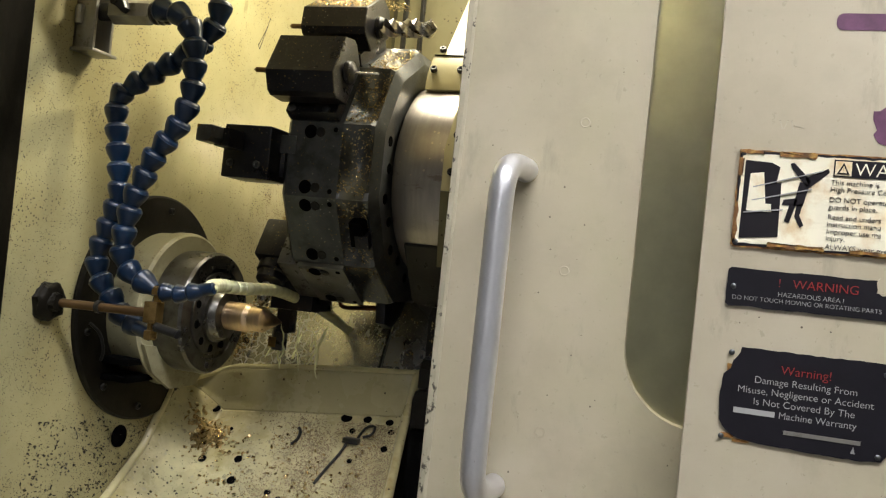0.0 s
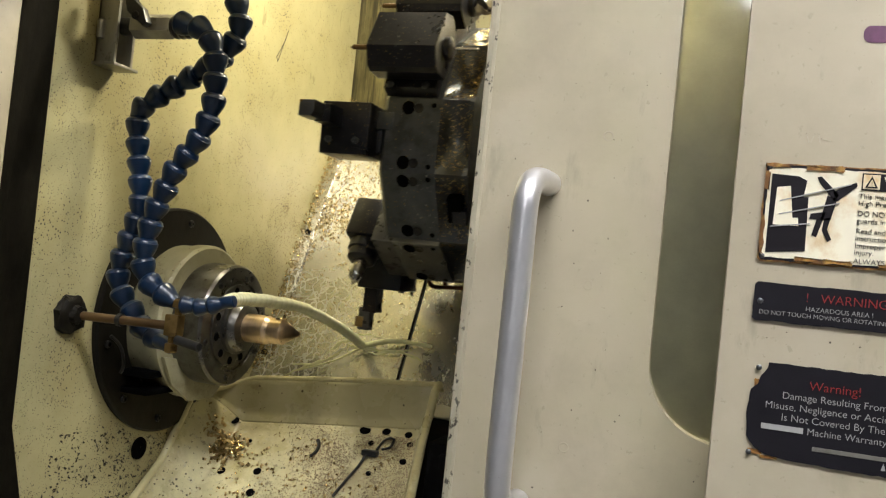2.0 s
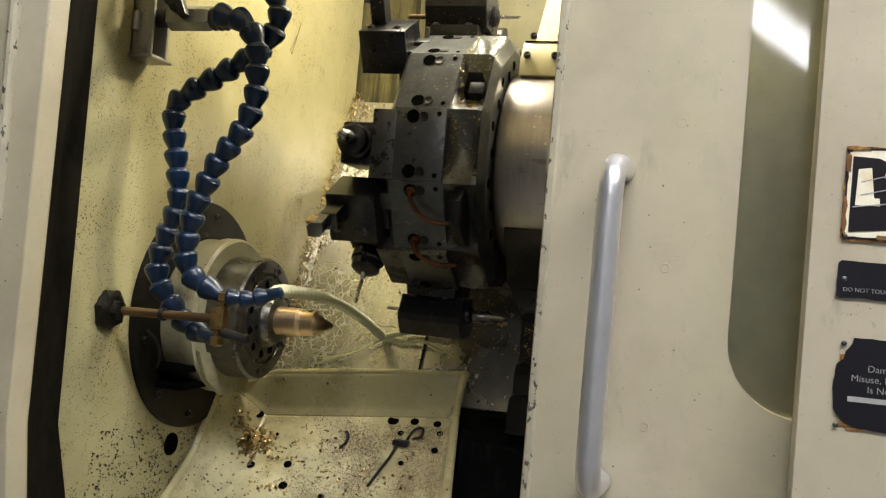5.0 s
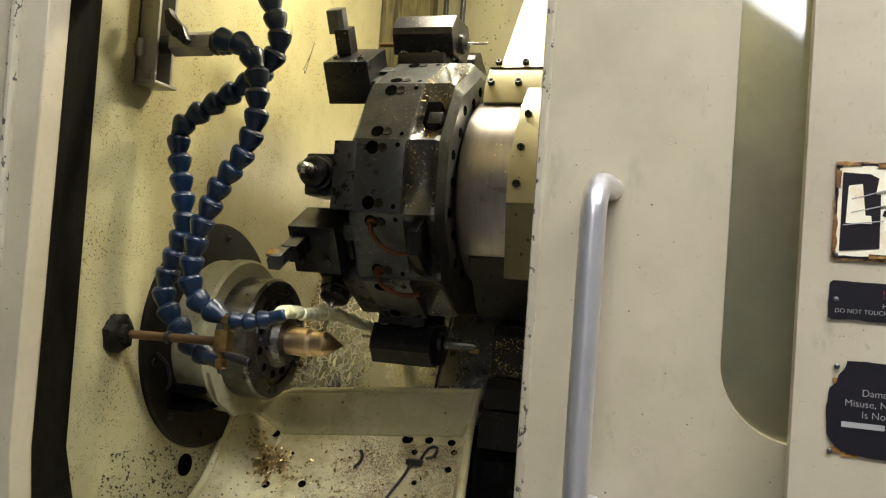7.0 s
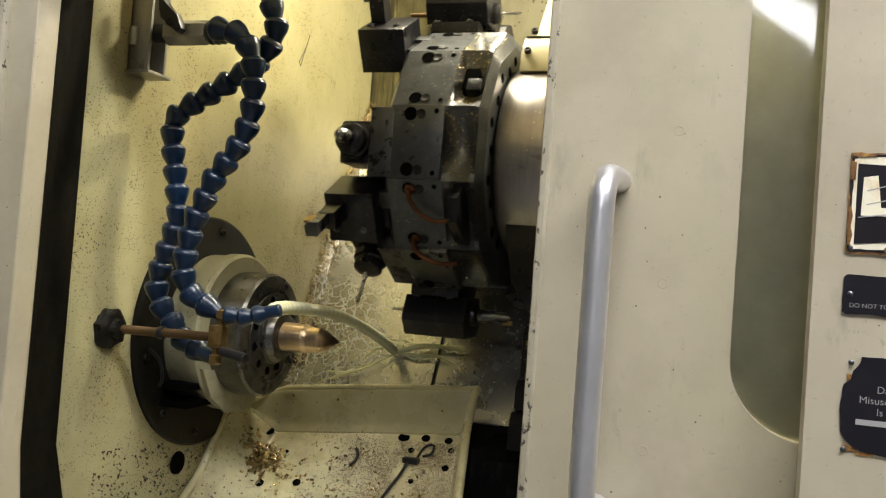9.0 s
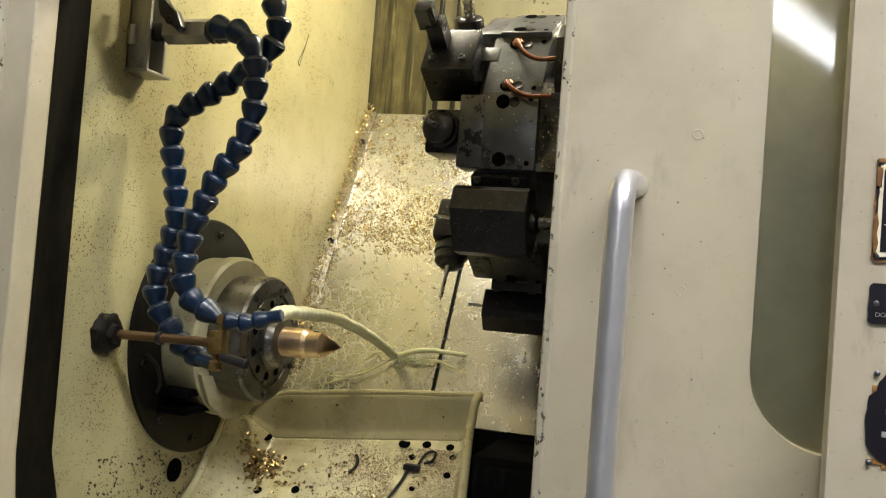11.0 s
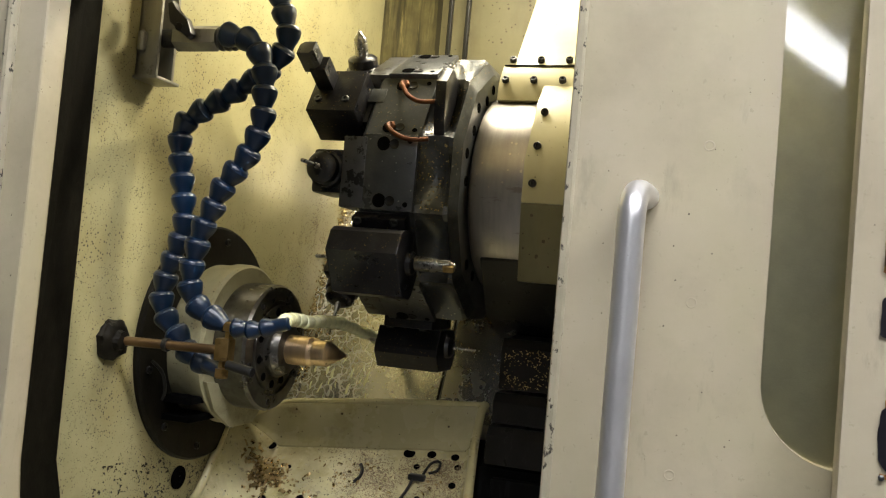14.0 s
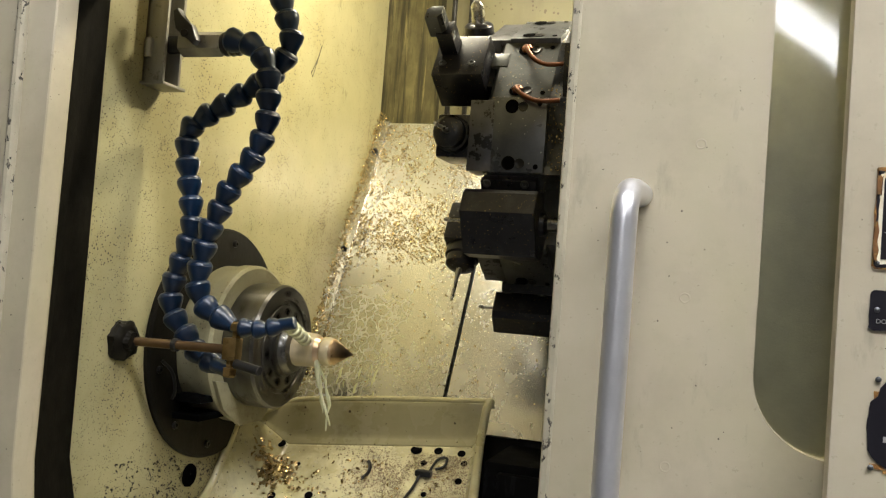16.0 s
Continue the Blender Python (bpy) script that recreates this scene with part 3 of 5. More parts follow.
def ragged(w, h, r, jag, seed):
    """A rounded plate outline with eaten corners."""
    rnd = random.Random(seed)
    pts = []
    for x, z in rounded(0, -h, w, 0, r, 5):
        pts.append((x, z))
    out = []
    for a, b in zip(pts, pts[1:] + pts[:1]):
        k = max(1, int(math.dist(a, b) / 0.006))
        for i in range(k):
            x, z = a[0] + (b[0] - a[0]) * i / k, a[1] + (b[1] - a[1]) * i / k
            out.append((x + rnd.uniform(-jag, jag), z + rnd.uniform(-jag, jag)))
    return out


PY = -0.043      # face of the fixed panel


def right_panel():
    o = [(0.2165, 0.0), (1.5, 0.0), (1.5, 2.05), (0.2165, 2.05)]
    pn = tagged(part("front_panel_right", prism(o, PY, PY + 0.028, "y", 0.004), M_BEIGE, kind="structure"), "beige enamelled fixed front panel with warning plates", "panel")
    part("panel_return", box((0.2185, PY + 0.028, 0.3), (0.2235, -0.001, 2.05)), M_EDGE, pn)
    part("pen_stroke", prism(rounded(0.297, 1.3705, 0.36, 1.383, 0.005), PY - 0.0004, PY + 0.001, "y"), M_PURPLE, pn, "purple marker stroke")
    part("pen_stroke", prism(ragged(0.05, 0.034, 0.012, 0.002, 5), PY - 0.0004, PY + 0.001, "y"), M_PURPLE, pn).location = (0.329, 0, 1.318)
    for x, z, a in ((0.2655, 1.2985, 70), (0.269, 1.2985, 110), (0.2735, 1.2985, 75), (0.278, 1.2975, 10)):
        part("pen_stroke", box((-0.0035, PY - 0.0003, -0.0004), (0.0035, PY + 0.001, 0.0004)), M_EDGE, pn).matrix_basis = Matrix.Translation((x, 0, z)) @ Matrix.Rotation(radians(a), 4, "Y")

    def plate(name, label, x, z, w, h, r, jag, seed, material):
        t = thing(name, label, "sign", (x, PY, z))
        part("sign_plate", prism(ragged(w, h, r, jag, seed), -0.0015, 0.0005, "y"), material, t)
        return t

    def rivets(t, spots):
        for x, z in spots:
            shared("rivet", "rivet", lambda: lathe([(0, 0.0022), (-0.0008, 0.0020), (-0.0015, 0.0010), (-0.0017, 0)], "y", 12), M_RING, t, Matrix.Translation((x, -0.0012, z)))

    # rusty pictogram plate
    s = plate("warning_sign", "rust-stained white warning plate with a torn corner on the panel", 0.238, 1.278, 0.215, 0.0735, 0.002, 0.0005, 1, M_RUST)
    s.scale = (0.853, 1, 1)
    wide = Matrix.Diagonal((1 / 0.853, 1, 1, 1))
    part("rim_line", prism(ragged(0.213, 0.0715, 0.002, 0.0005, 12), -0.0018, -0.001, "y"), M_INK, s).location = (0.001, 0, -0.001)
    part("sign_face", prism(ragged(0.209, 0.0675, 0.002, 0.0006, 2), -0.0021, -0.001, "y"), M_YELLOWED, s).location = (0.003, 0, -0.003)
    part("picture_ground", prism([(0.006, -0.008), (0.028, -0.009), (0.035, -0.012), (0.033, -0.024), (0.037, -0.024), (0.038, -0.064), (0.006, -0.067)], -0.0026, -0.002, "y"), M_INK, s)
    part("picture_panel", prism([(0.011, -0.018), (0.022, -0.0165), (0.0255, -0.040), (0.030, -0.040), (0.031, -0.046), (0.010, -0.046)], -0.003, -0.0025, "y"), M_YELLOWED, s)
    for p in ([(0.043, -0.009), (0.046, -0.008), (0.061, -0.021), (0.058, -0.026), (0.045, -0.013)], [(0.056, -0.019), (0.074, -0.011), (0.075, -0.014), (0.060, -0.026)],
              [(0.052, -0.022), (0.060, -0.024), (0.056, -0.040), (0.048, -0.040)], [(0.040, -0.036), (0.052, -0.034), (0.046, -0.053), (0.042, -0.052), (0.045, -0.040), (0.039, -0.040)],
              [(0.051, -0.039), (0.056, -0.038), (0.054, -0.047), (0.058, -0.054), (0.055, -0.056), (0.050, -0.048)]):
        part("picture_bar", prism(p, -0.0026, -0.002, "y"), M_INK, s)
    for a, b in (((0.014, -0.028), (0.070, -0.013)), ((0.014, -0.038), (0.062, -0.027)), ((0.008, -0.0475), (0.040, -0.0435))):
        d = Vector((b[0] - a[0], 0, b[1] - a[1]))
        part("picture_line", box((0, -0.0033, -0.0004), (d.length, -0.0025, 0.0004)), M_WHITE, s).matrix_basis = Matrix.Translation((a[0], 0, a[1])) @ Matrix.Rotation(-math.atan2(d.z, d.x), 4, "Y")
    part("heading_block", prism([(0.078, -0.004), (0.208, -0.004), (0.208, -0.0165), (0.078, -0.0165)], -0.0026, -0.002, "y"), M_INK, s)
    part("heading_mark", prism([(0.079, -0.005), (0.092, -0.005), (0.092, -0.0155), (0.079, -0.0155)], -0.003, -0.0025, "y"), M_YELLOWED, s)
    part("heading_mark", prism([(0.0805, -0.0145), (0.0855, -0.006), (0.0905, -0.0145)], -0.0034, -0.0029, "y"), M_INK, s)
    part("heading_mark", prism([(0.0825, -0.0137), (0.0855, -0.0083), (0.0885, -0.0137)], -0.0038, -0.0033, "y"), M_YELLOWED, s)
    text_mesh("!", 0.005, M_INK, s, up_front(0.0849, -0.0132, 0.0039))
    text_mesh("WARNING", 0.0135, M_YELLOWED, s, up_front(0.0945, -0.015, 0.0028) @ wide)
    for i, (z, line) in enumerate(((-0.0225, "This machine is"), (-0.0278, "High Pressure Co"), (-0.0352, "DO NOT operate"), (-0.0405, "guards in place."), (-0.048, "Read and unders"),
                                   (-0.0532, "instruction manu"), (-0.0585, "Improper use ma"), (-0.0635, "injury."), (-0.0698, "ALWAYS wear eye"))):
        text_mesh(line, 0.0053, M_INK, s, up_front(0.0765, z, 0.0024) @ wide)
        part("text_bar", box((0.132, -0.0024, z), (0.196 - 0.008 * (i % 3), -0.002, z + 0.0026)), M_INK, s)
    rivets(s, ((0.004, -0.003), (0.004, -0.070)))
    for k, (x, z, w, h) in enumerate(((0.034, -0.0005, 0.030, 0.0038), (0.001, -0.0005, 0.020, 0.0025), (0.0005, -0.006, 0.0040, 0.014), (0.0005, -0.040, 0.0030, 0.028), (0.030, -0.0690, 0.046, 0.0030),
                                      (0.096, -0.0695, 0.04, 0.0025))):
        part("rust_patch", prism(ragged(w, h, min(h, w) * 0.3, 0.0009, 40 + k), -0.0029, -0.002, "y"), M_RUST, s).location = (x, 0, z)

    # hazard plate
    s = plate("hazard_sign", "black warning plate with red heading, a corner eaten away", 0.238, 1.1885, 0.128, 0.0285, 0.003, 0.0004, 3, M_SIGN)
    text_mesh("!   WARNING", 0.0093, M_RED, s, up_front(0.036, -0.0115, 0.0018))
    text_mesh("HAZARDOUS AREA !", 0.0049, M_WHITE, s, up_front(0.0365, -0.0185, 0.0018))
    text_mesh("DO NOT TOUCH MOVING OR ROTATING PARTS", 0.0046, M_WHITE, s, up_front(0.0045, -0.0235, 0.0018))
    rivets(s, ((0.005, -0.014), (0.122, -0.014)))
    part("bare_patch", prism(ragged(0.020, 0.012, 0.003, 0.0008, 9), -0.0021, -0.0012, "y"), M_BEIGE, s).location = (0.103, 0, 0.002)

    # damage plate
    s = thing("damage_sign", "black plate with red heading and white lettering, corners rusted away", "sign", (0.2405, PY, 1.130))
    corners = [(0.013, 0.0), (0.060, -0.0005), (0.111, 0.0), (0.116, -0.003), (0.118, -0.012), (0.118, -0.064), (0.113, -0.0705), (0.100, -0.0715), (0.060, -0.0710), (0.027, -0.0700), (0.016, -0.0680), (0.008, -0.0645),
               (0.001, -0.0560), (0.0, -0.040), (0.0015, -0.0215), (0.0060, -0.0170), (0.0075, -0.0110), (0.0105, -0.0080)]
    rnd = random.Random(4)
    edge = []
    for a, b in zip(corners, corners[1:] + corners[:1]):
        k = max(1, int(math.dist(a, b) / 0.004))
        edge += [(a[0] + (b[0] - a[0]) * i / k + rnd.uniform(-0.0004, 0.0004), a[1] + (b[1] - a[1]) * i / k + rnd.uniform(-0.0004, 0.0004)) for i in range(k)]
    part("sign_plate", prism(edge, -0.0015, 0.0005, "y"), M_SIGN, s)
    for k, (x, z, w, h) in enumerate(((0.003, -0.0655, 0.010, 0.003), (0.012, -0.0690, 0.012, 0.0022), (0.0035, -0.0135, 0.004, 0.007))):
        part("rust_patch", prism(ragged(w, h, min(h, w) * 0.3, 0.0005, 60 + k), -0.0009, 0.0003, "y"), M_RUST, s).location = (x, 0, z)
    text_mesh("Warning!", 0.0093, M_RED, s, up_front(0.059, -0.017, 0.0018), "CENTER")
    for z, line in ((-0.0255, "Damage Resulting From"), (-0.0335, "Misuse, Negligence or Accident"), (-0.0415, "Is Not Covered By The")):
        text_mesh(line, 0.0073, M_WHITE, s, up_front(0.059, z, 0.0018), "CENTER")
    part("text_bar", box((0.011, -0.002, -0.0492), (0.040, -0.0012, -0.0452)), M_WHITE, s)
    text_mesh("Machine Warranty", 0.0070, M_WHITE, s, up_front(0.0425, -0.0495, 0.0018))
    part("text_bar", box((0.047, -0.002, -0.0605), (0.099, -0.0012, -0.0575)), M_GALV, s)
    part("logo_mark", prism([(0.093, -0.067), (0.0945, -0.062), (0.096, -0.067)], -0.002, -0.0012, "y"), M_WHITE, s)
    rivets(s, ((0.006, -0.005), (0.112, -0.008), (0.004, -0.068), (0.111, -0.067)))


# ---- headstock: flange, nose housing, spindle with its bar ----
SY, SZ = 0.37, 1.064


def headstock():
    t = thing("spindle_flange", "black oily ring flange bolted to the headstock wall", "flange", (WX, SY - 0.010, SZ - 0.002))
    part("ring", lathe([(0.0, 0.100), (0.0, 0.163), (0.005, 0.163), (0.008, 0.160), (0.008, 0.105), (0.003, 0.100)], "x", 72), M_FLANGE, t)
    for k in range(10):
        a = radians(36 * k + 12)
        shared("bolt", "flange_bolt", lambda: screw_mesh(0.005, 0.004, "x", 1), M_DARK, t, Matrix.Translation((0.008, 0.143 * math.cos(a), 0.143 * math.sin(a))))
    h = thing("nose_housing", "cream painted spindle nose housing with slots and oil film", "housing", (WX, SY, SZ))
    bm = lathe([(0.0, 0.0), (0.0, 0.108), (0.030, 0.108), (0.036, 0.111), (0.052, 0.111), (0.056, 0.107), (0.056, 0.0)], "x", 64)
    part("body", bm, M_NOSEPAINT, h)
    for z0, z1 in ((-0.075, -0.066), (-0.098, -0.090)):
        part("slot", box((0.004, -0.113, z0), (0.05, -0.04, z1), 0.001), M_HOLE, h, "dark slot")
    part("skirt", prism([(-0.10, -0.045), (-0.075, -0.085), (-0.03, -0.112), (0.03, -0.112), (0.05, -0.095), (-0.06, -0.05)], 0.0561, 0.062, "x", 0.001), M_NOSEPAINT, h, "thin painted drip skirt")
    part("drain_tube", tube([(0.012, -0.150, -0.02), (0.02, -0.137, -0.035), (0.02, -0.128, -0.06), (0.012, -0.125, -0.075)], 0.0022, 8), M_BLACK, h)


def spindle():
    """The turning spindle, built about its own axis."""
    t = thing("spindle", "oily dark steel spindle nose gripping a bronze bar", "spindle", (WX, SY, SZ))
    part("nose", lathe([(0.0565, 0.0), (0.0565, 0.086), (0.064, 0.087), (0.100, 0.087), (0.104, 0.084), (0.105, 0.066), (0.102, 0.065), (0.102, 0.06), (0.105, 0.059), (0.106, 0.04), (0.106, 0.0)], "x", 72), M_NOSE, t)
    for k in range(11):
        a = radians(360 / 11 * k)
        shared("face_hole", "face_hole", lambda: lathe([(0.0, 0.0058), (0.0006, 0.0055), (0.0006, 0)], "x", 14), M_HOLE, t, Matrix.Translation((0.1058, 0.050 * math.cos(a), 0.050 * math.sin(a))))
        if k % 2 == 0:
            shared("face_screw", "face_screw", lambda: screw_mesh(0.0045, 0.002, "x", 1), M_DARK, t, Matrix.Translation((0.1042, 0.075 * math.cos(a), 0.075 * math.sin(a))))
    part("collet_cap", lathe([(0.106, 0.0), (0.106, 0.040), (0.112, 0.0405), (0.114, 0.037), (0.118, 0.036), (0.124, 0.033), (0.126, 0.024), (0.126, 0.0)], "x", 56), M_NOSE, t)
    prof = [(0.12, 0.0), (0.12, 0.0203), (0.158, 0.0203), (0.1592, 0.0198), (0.1625, 0.0176), (0.1640, 0.0172), (0.1655, 0.0174), (0.1660, 0.0180), (0.182, 0.0180), (0.1835, 0.0176), (0.1845, 0.0166), (0.2115, 0.0)]
    b = part("bar", lathe(prof, "x", 64), M_BRONZE, t, "freshly turned stepped bronze bar with a pointed end", angle=20)
    for x, dy in ((0.150, 0.004), (0.174, -0.003)):
        part("cross_hole", lathe([(0.0, 0.0036), (0.0008, 0.0033), (0.0008, 0)], "z", 14, Matrix.Translation((x, dy, 0.0199 if x < 0.16 else 0.0176))), M_HOLE, b)
    return t


# ---- coolant hoses, valve, stand ----
HOSE_FRONT = [(-0.433, 0.155, 1.438), (-0.419, 0.155, 1.437), (-0.400, 0.155, 1.424), (-0.387, 0.155, 1.400), (-0.383, 0.155, 1.360), (-0.385, 0.155, 1.330), (-0.400, 0.155, 1.295),
              (-0.424, 0.155, 1.263), (-0.438, 0.155, 1.232), (-0.449, 0.155, 1.205), (-0.455, 0.155, 1.172), (-0.458, 0.157, 1.145), (-0.447, 0.16, 1.122), (-0.428, 0.16, 1.110), (-0.408, 0.16, 1.107)]
HOSE_BACK = [(-0.405, 0.185, 1.540), (-0.394, 0.185, 1.497), (-0.383, 0.185, 1.468), (-0.377, 0.185, 1.444), (-0.385, 0.185, 1.422), (-0.405, 0.186, 1.401), (-0.439, 0.185, 1.380), (-0.474, 0.182, 1.358),
             (-0.497, 0.18, 1.343), (-0.507, 0.18, 1.325), (-0.503, 0.18, 1.295), (-0.495, 0.18, 1.255), (-0.489, 0.18, 1.215), (-0.497, 0.18, 1.182), (-0.507, 0.18, 1.150), (-0.510, 0.18, 1.126),
             (-0.502, 0.18, 1.104), (-0.485, 0.181, 1.086), (-0.468, 0.181, 1.066), (-0.450, 0.18, 1.056), (-0.428, 0.175, 1.053)]


def bead():
    """One ball-and-socket hose bead along z, the ball below."""
    return lathe([(-0.0165, 0.0), (-0.0160, 0.0080), (-0.0125, 0.0088), (-0.0090, 0.0102), (-0.0050, 0.0121), (-0.0010, 0.0138), (0.0025, 0.0147), (0.0055, 0.0150), (0.0062, 0.0153), (0.0070, 0.0152), (0.0074, 0.0147), (0.0092, 0.0142), (0.0110, 0.0129), (0.0124, 0.0108), (0.0124, 0.0085), (0.004, 0.006), (0.004, 0)], "z", 24)


def bead_chain(parent, points, step=0.0246, flip=1, scale=1.0):
    pts = smooth_path(points, step)
    for i, p in enumerate(pts):
        d = (pts[min(i + 1, len(pts) - 1)] - pts[max(i - 1, 0)]).normalized() * flip
        m = Matrix.Translation(p) @ d.to_track_quat("Z", "Y").to_matrix().to_4x4()
        shared("hose_bead", "hose_bead", bead, M_BLUE, parent, m @ Matrix.Diagonal((scale, scale, scale, 1)))


def greasy_foot():
    """A square magnet foot standing on its corner, lumpy with grease and grit."""
    bm = bmesh.new()
    lathe([(0.0, 0.0), (0.0, 0.025), (0.004, 0.0265), (0.009, 0.0245), (0.013, 0.016), (0.013, 0.0)], "x", 7, bm=bm)
    lathe([(0.012, 0.0), (0.012, 0.013), (0.020, 0.011), (0.022, 0.0)], "x", 14, bm=bm)
    bmesh.ops.subdivide_edges(bm, edges=list(bm.edges), cuts=3, use_grid_fill=True)
    for v in bm.verts:
        k = 1 + 0.16 * noise.noise(v.co * 90) + 0.10 * noise.noise(v.co * 260)
        v.co.y, v.co.z = v.co.y * k, v.co.z * k
        v.co.x += 0.0025 * max(0, noise.noise(v.co * 200)) if v.co.x > 0.004 else 0
    return bm


def hoses():
    t = thing("coolant_hose", "blue segmented coolant hose hanging from the valve", "hose", group="coolant hoses")
    bead_chain(t, HOSE_FRONT, flip=-1)
    t = thing("coolant_hose", "blue segmented coolant hose looping beside the spindle", "hose", group="coolant hoses")
    bead_chain(t, HOSE_BACK, flip=-1)
    t = thing("coolant_nozzle", "short blue segmented nozzle pointing at the bar", "hose", group="coolant hoses")
    bead_chain(t, [(-0.388, 0.158, 1.101), (-0.376, 0.16, 1.100), (-0.352, 0.163, 1.106), (-0.338, 0.166, 1.111)], 0.0175, flip=-1, scale=0.74)
    part("nozzle_mouth", rod((-0.350, 0.164, 1.1075), (-0.331, 0.167, 1.112), 0.0075, 16), M_BLUE, t)
    # channel bracket on the wall
    t = thing("bracket", "galvanised steel channel bracket on the headstock wall", "bracket", (WX, 0.163, 1.387))
    part("web", box((0.0, -0.018, 0.0), (0.005, 0.018, 0.40), 0.0015), M_GALV, t)
    for y in (-0.018, 0.013):
        part("leg", box((0.0, y, 0.0), (0.030, y + 0.005, 0.40), 0.0015), M_GALV, t)
    part("end_cap", box((0.002, -0.024, -0.004), (0.036, 0.022, 0.0), 0.001), M_GALV, t, "bent end plate")
    part("weld", lathe([(-0.012, 0.0), (-0.01, 0.005), (0.012, 0.0055), (0.016, 0.0)], "z", 10, Matrix.Translation((0.008, -0.02, 0.04))), M_GALV, t)
    # ball valve with its lever
    t = thing("ball_valve", "steel ball valve with a black lever on the bracket", "valve", (-0.52, 0.163, 1.437))
    part("nipple", rod((-0.012, 0, 0), (0.012, 0, 0), 0.0115, 16), M_BLACK, t)
    part("valve_body", lathe([(0.008, 0.0), (0.008, 0.0145), (0.010, 0.0155), (0.064, 0.0155), (0.066, 0.0145), (0.066, 0)], "x", 6), M_GALV, t, "hexagonal steel body")
    part("collar", lathe([(0.066, 0.0), (0.066, 0.0135), (0.070, 0.0150), (0.074, 0.0135), (0.078, 0.0150), (0.082, 0.0135), (0.086, 0.0145), (0.088, 0.010), (0.088, 0)], "x", 20), M_BLACK, t)
    lev = prism([(-0.016, 0.030), (-0.009, 0.033), (-0.004, 0.022), (0.012, 0.012), (0.020, -0.006), (0.014, -0.011), (0.002, 0.000), (-0.011, 0.008), (-0.013, 0.018)], -0.028, -0.017, "y", 0.0015)
    bmesh.ops.translate(lev, vec=(0.025, 0, 0.004), verts=lev.verts)
    part("lever", lev, M_BLACK, t)
    part("stem", rod((0.028, -0.012, 0.006), (0.028, -0.030, 0.006), 0.005), M_DARK, t)
    # nozzle stand: magnet foot, rod, brass tee
    t = thing("nozzle_stand", "brown rod on a greasy black foot with a brass tee", "nozzle stand", (WX, 0.150, 1.072))
    part("foot", greasy_foot(), M_FLANGE, t, "greasy black foot")
    part("stand_rod", rod((0.008, 0.002, 0.0), (0.143, 0.008, 0.002), 0.0056), M_ROD, t)
    part("tie", lathe([(-0.003, 0.0058), (-0.003, 0.0078), (0.003, 0.0078), (0.003, 0.0058)], "x", 16, Matrix.Translation((0.075, 0.005, 0.001))), M_BLACK, t, "black cable tie")
    tee = part("brass_tee", box((0.140, 0.002, -0.010), (0.158, 0.018, 0.016), 0.002), M_BRASS, t)
    part("nut", lathe([(0.015, 0.0), (0.015, 0.0050), (0.024, 0.0050), (0.025, 0.0085), (0.033, 0.0085), (0.035, 0.0065), (0.035, 0)], "z", 6, Matrix.Translation((0.153, 0.01, 0))), M_BRASS, tee)
    part("nut", lathe([(-0.011, 0.0), (-0.010, 0.0050), (-0.018, 0.0050), (-0.019, 0.0085), (-0.028, 0.0085), (-0.030, 0.0065), (-0.030, 0)], "z", 6, Matrix.Translation((0.148, 0.01, 0))), M_BRASS, tee)
    part("brass_spigot", rod((0.158, 0.008, 0.033), (0.172, 0.008, 0.031), 0.0075), M_BLUE, t)
    part("black_nozzle", rod((0.158, 0.004, -0.013), (0.193, 0.0, -0.018), 0.0058), M_BLACK, t)
    part("elbow", rod((0.120, 0.020, -0.018), (0.148, 0.012, -0.024), 0.0085), M_BLUE, t)


# ---- chip tray ----
TX0, TX1 = -0.549, -0.198
TRAY_RIM = [(0.026, 0.058), (0.020, 0.066), (0.012, 0.068), (0.006, 0.064), (0.004, 0.045), (0.002, 0.014), (-0.003, 0.002), (-0.016, -0.010)]


def tray_base(s):
    """Profile of the tray from its rear lip over the fold and down the sloping floor: run and rise from the fold."""
    if s >= 0.4:
        run = -0.016 - 0.34 * (s - 0.4) / 0.6
        return run, -0.010 + 0.8 * (run + 0.016)
    f = s / 0.4 * (len(TRAY_RIM) - 1)
    i = min(int(f), len(TRAY_RIM) - 2)
    return tuple(a + (b - a) * (f - i) for a, b in zip(TRAY_RIM[i], TRAY_RIM[i + 1]))


def tray_point(u, s):
    run, rise = tray_base(s)
    x1 = TX1 + 0.22 * max(0, -run)
    x = TX0 + (x1 - TX0) * u
    dl, dr = x - TX0, x1 - x
    y, z = 0.523 + 0.087 * (x + 0.294) + run, 0.921 + 0.1 * (x + 0.294) + rise
    q = max(0.0, 1 - dl / 0.050)
    arc = 0.050 * (1 - math.sqrt(max(0.0, 1 - q * q)))
    if s < 0.4:
        y, z = y - arc, z + (0.066 - rise) * q ** 1.1
    else:
        y, z = y - arc * max(0, 1 - (s - 0.4) / 0.2), z + 0.078 * q ** 1.1
    rim = 0.034 * max(0, 1 - dr / 0.014) ** 1.3 * min(1, max(0, (s - 0.22) / 0.25))
    flare = max(0, 1 - dr / 0.02) * max(0, 1 - s / 0.3)
    bulge = 0.006 * math.sin(math.pi * min(1, u)) * max(0, 1 - s * 3.5)
    return x + 0.008 * flare, y + 0.012 * flare, z + rim + bulge - 0.016 * q


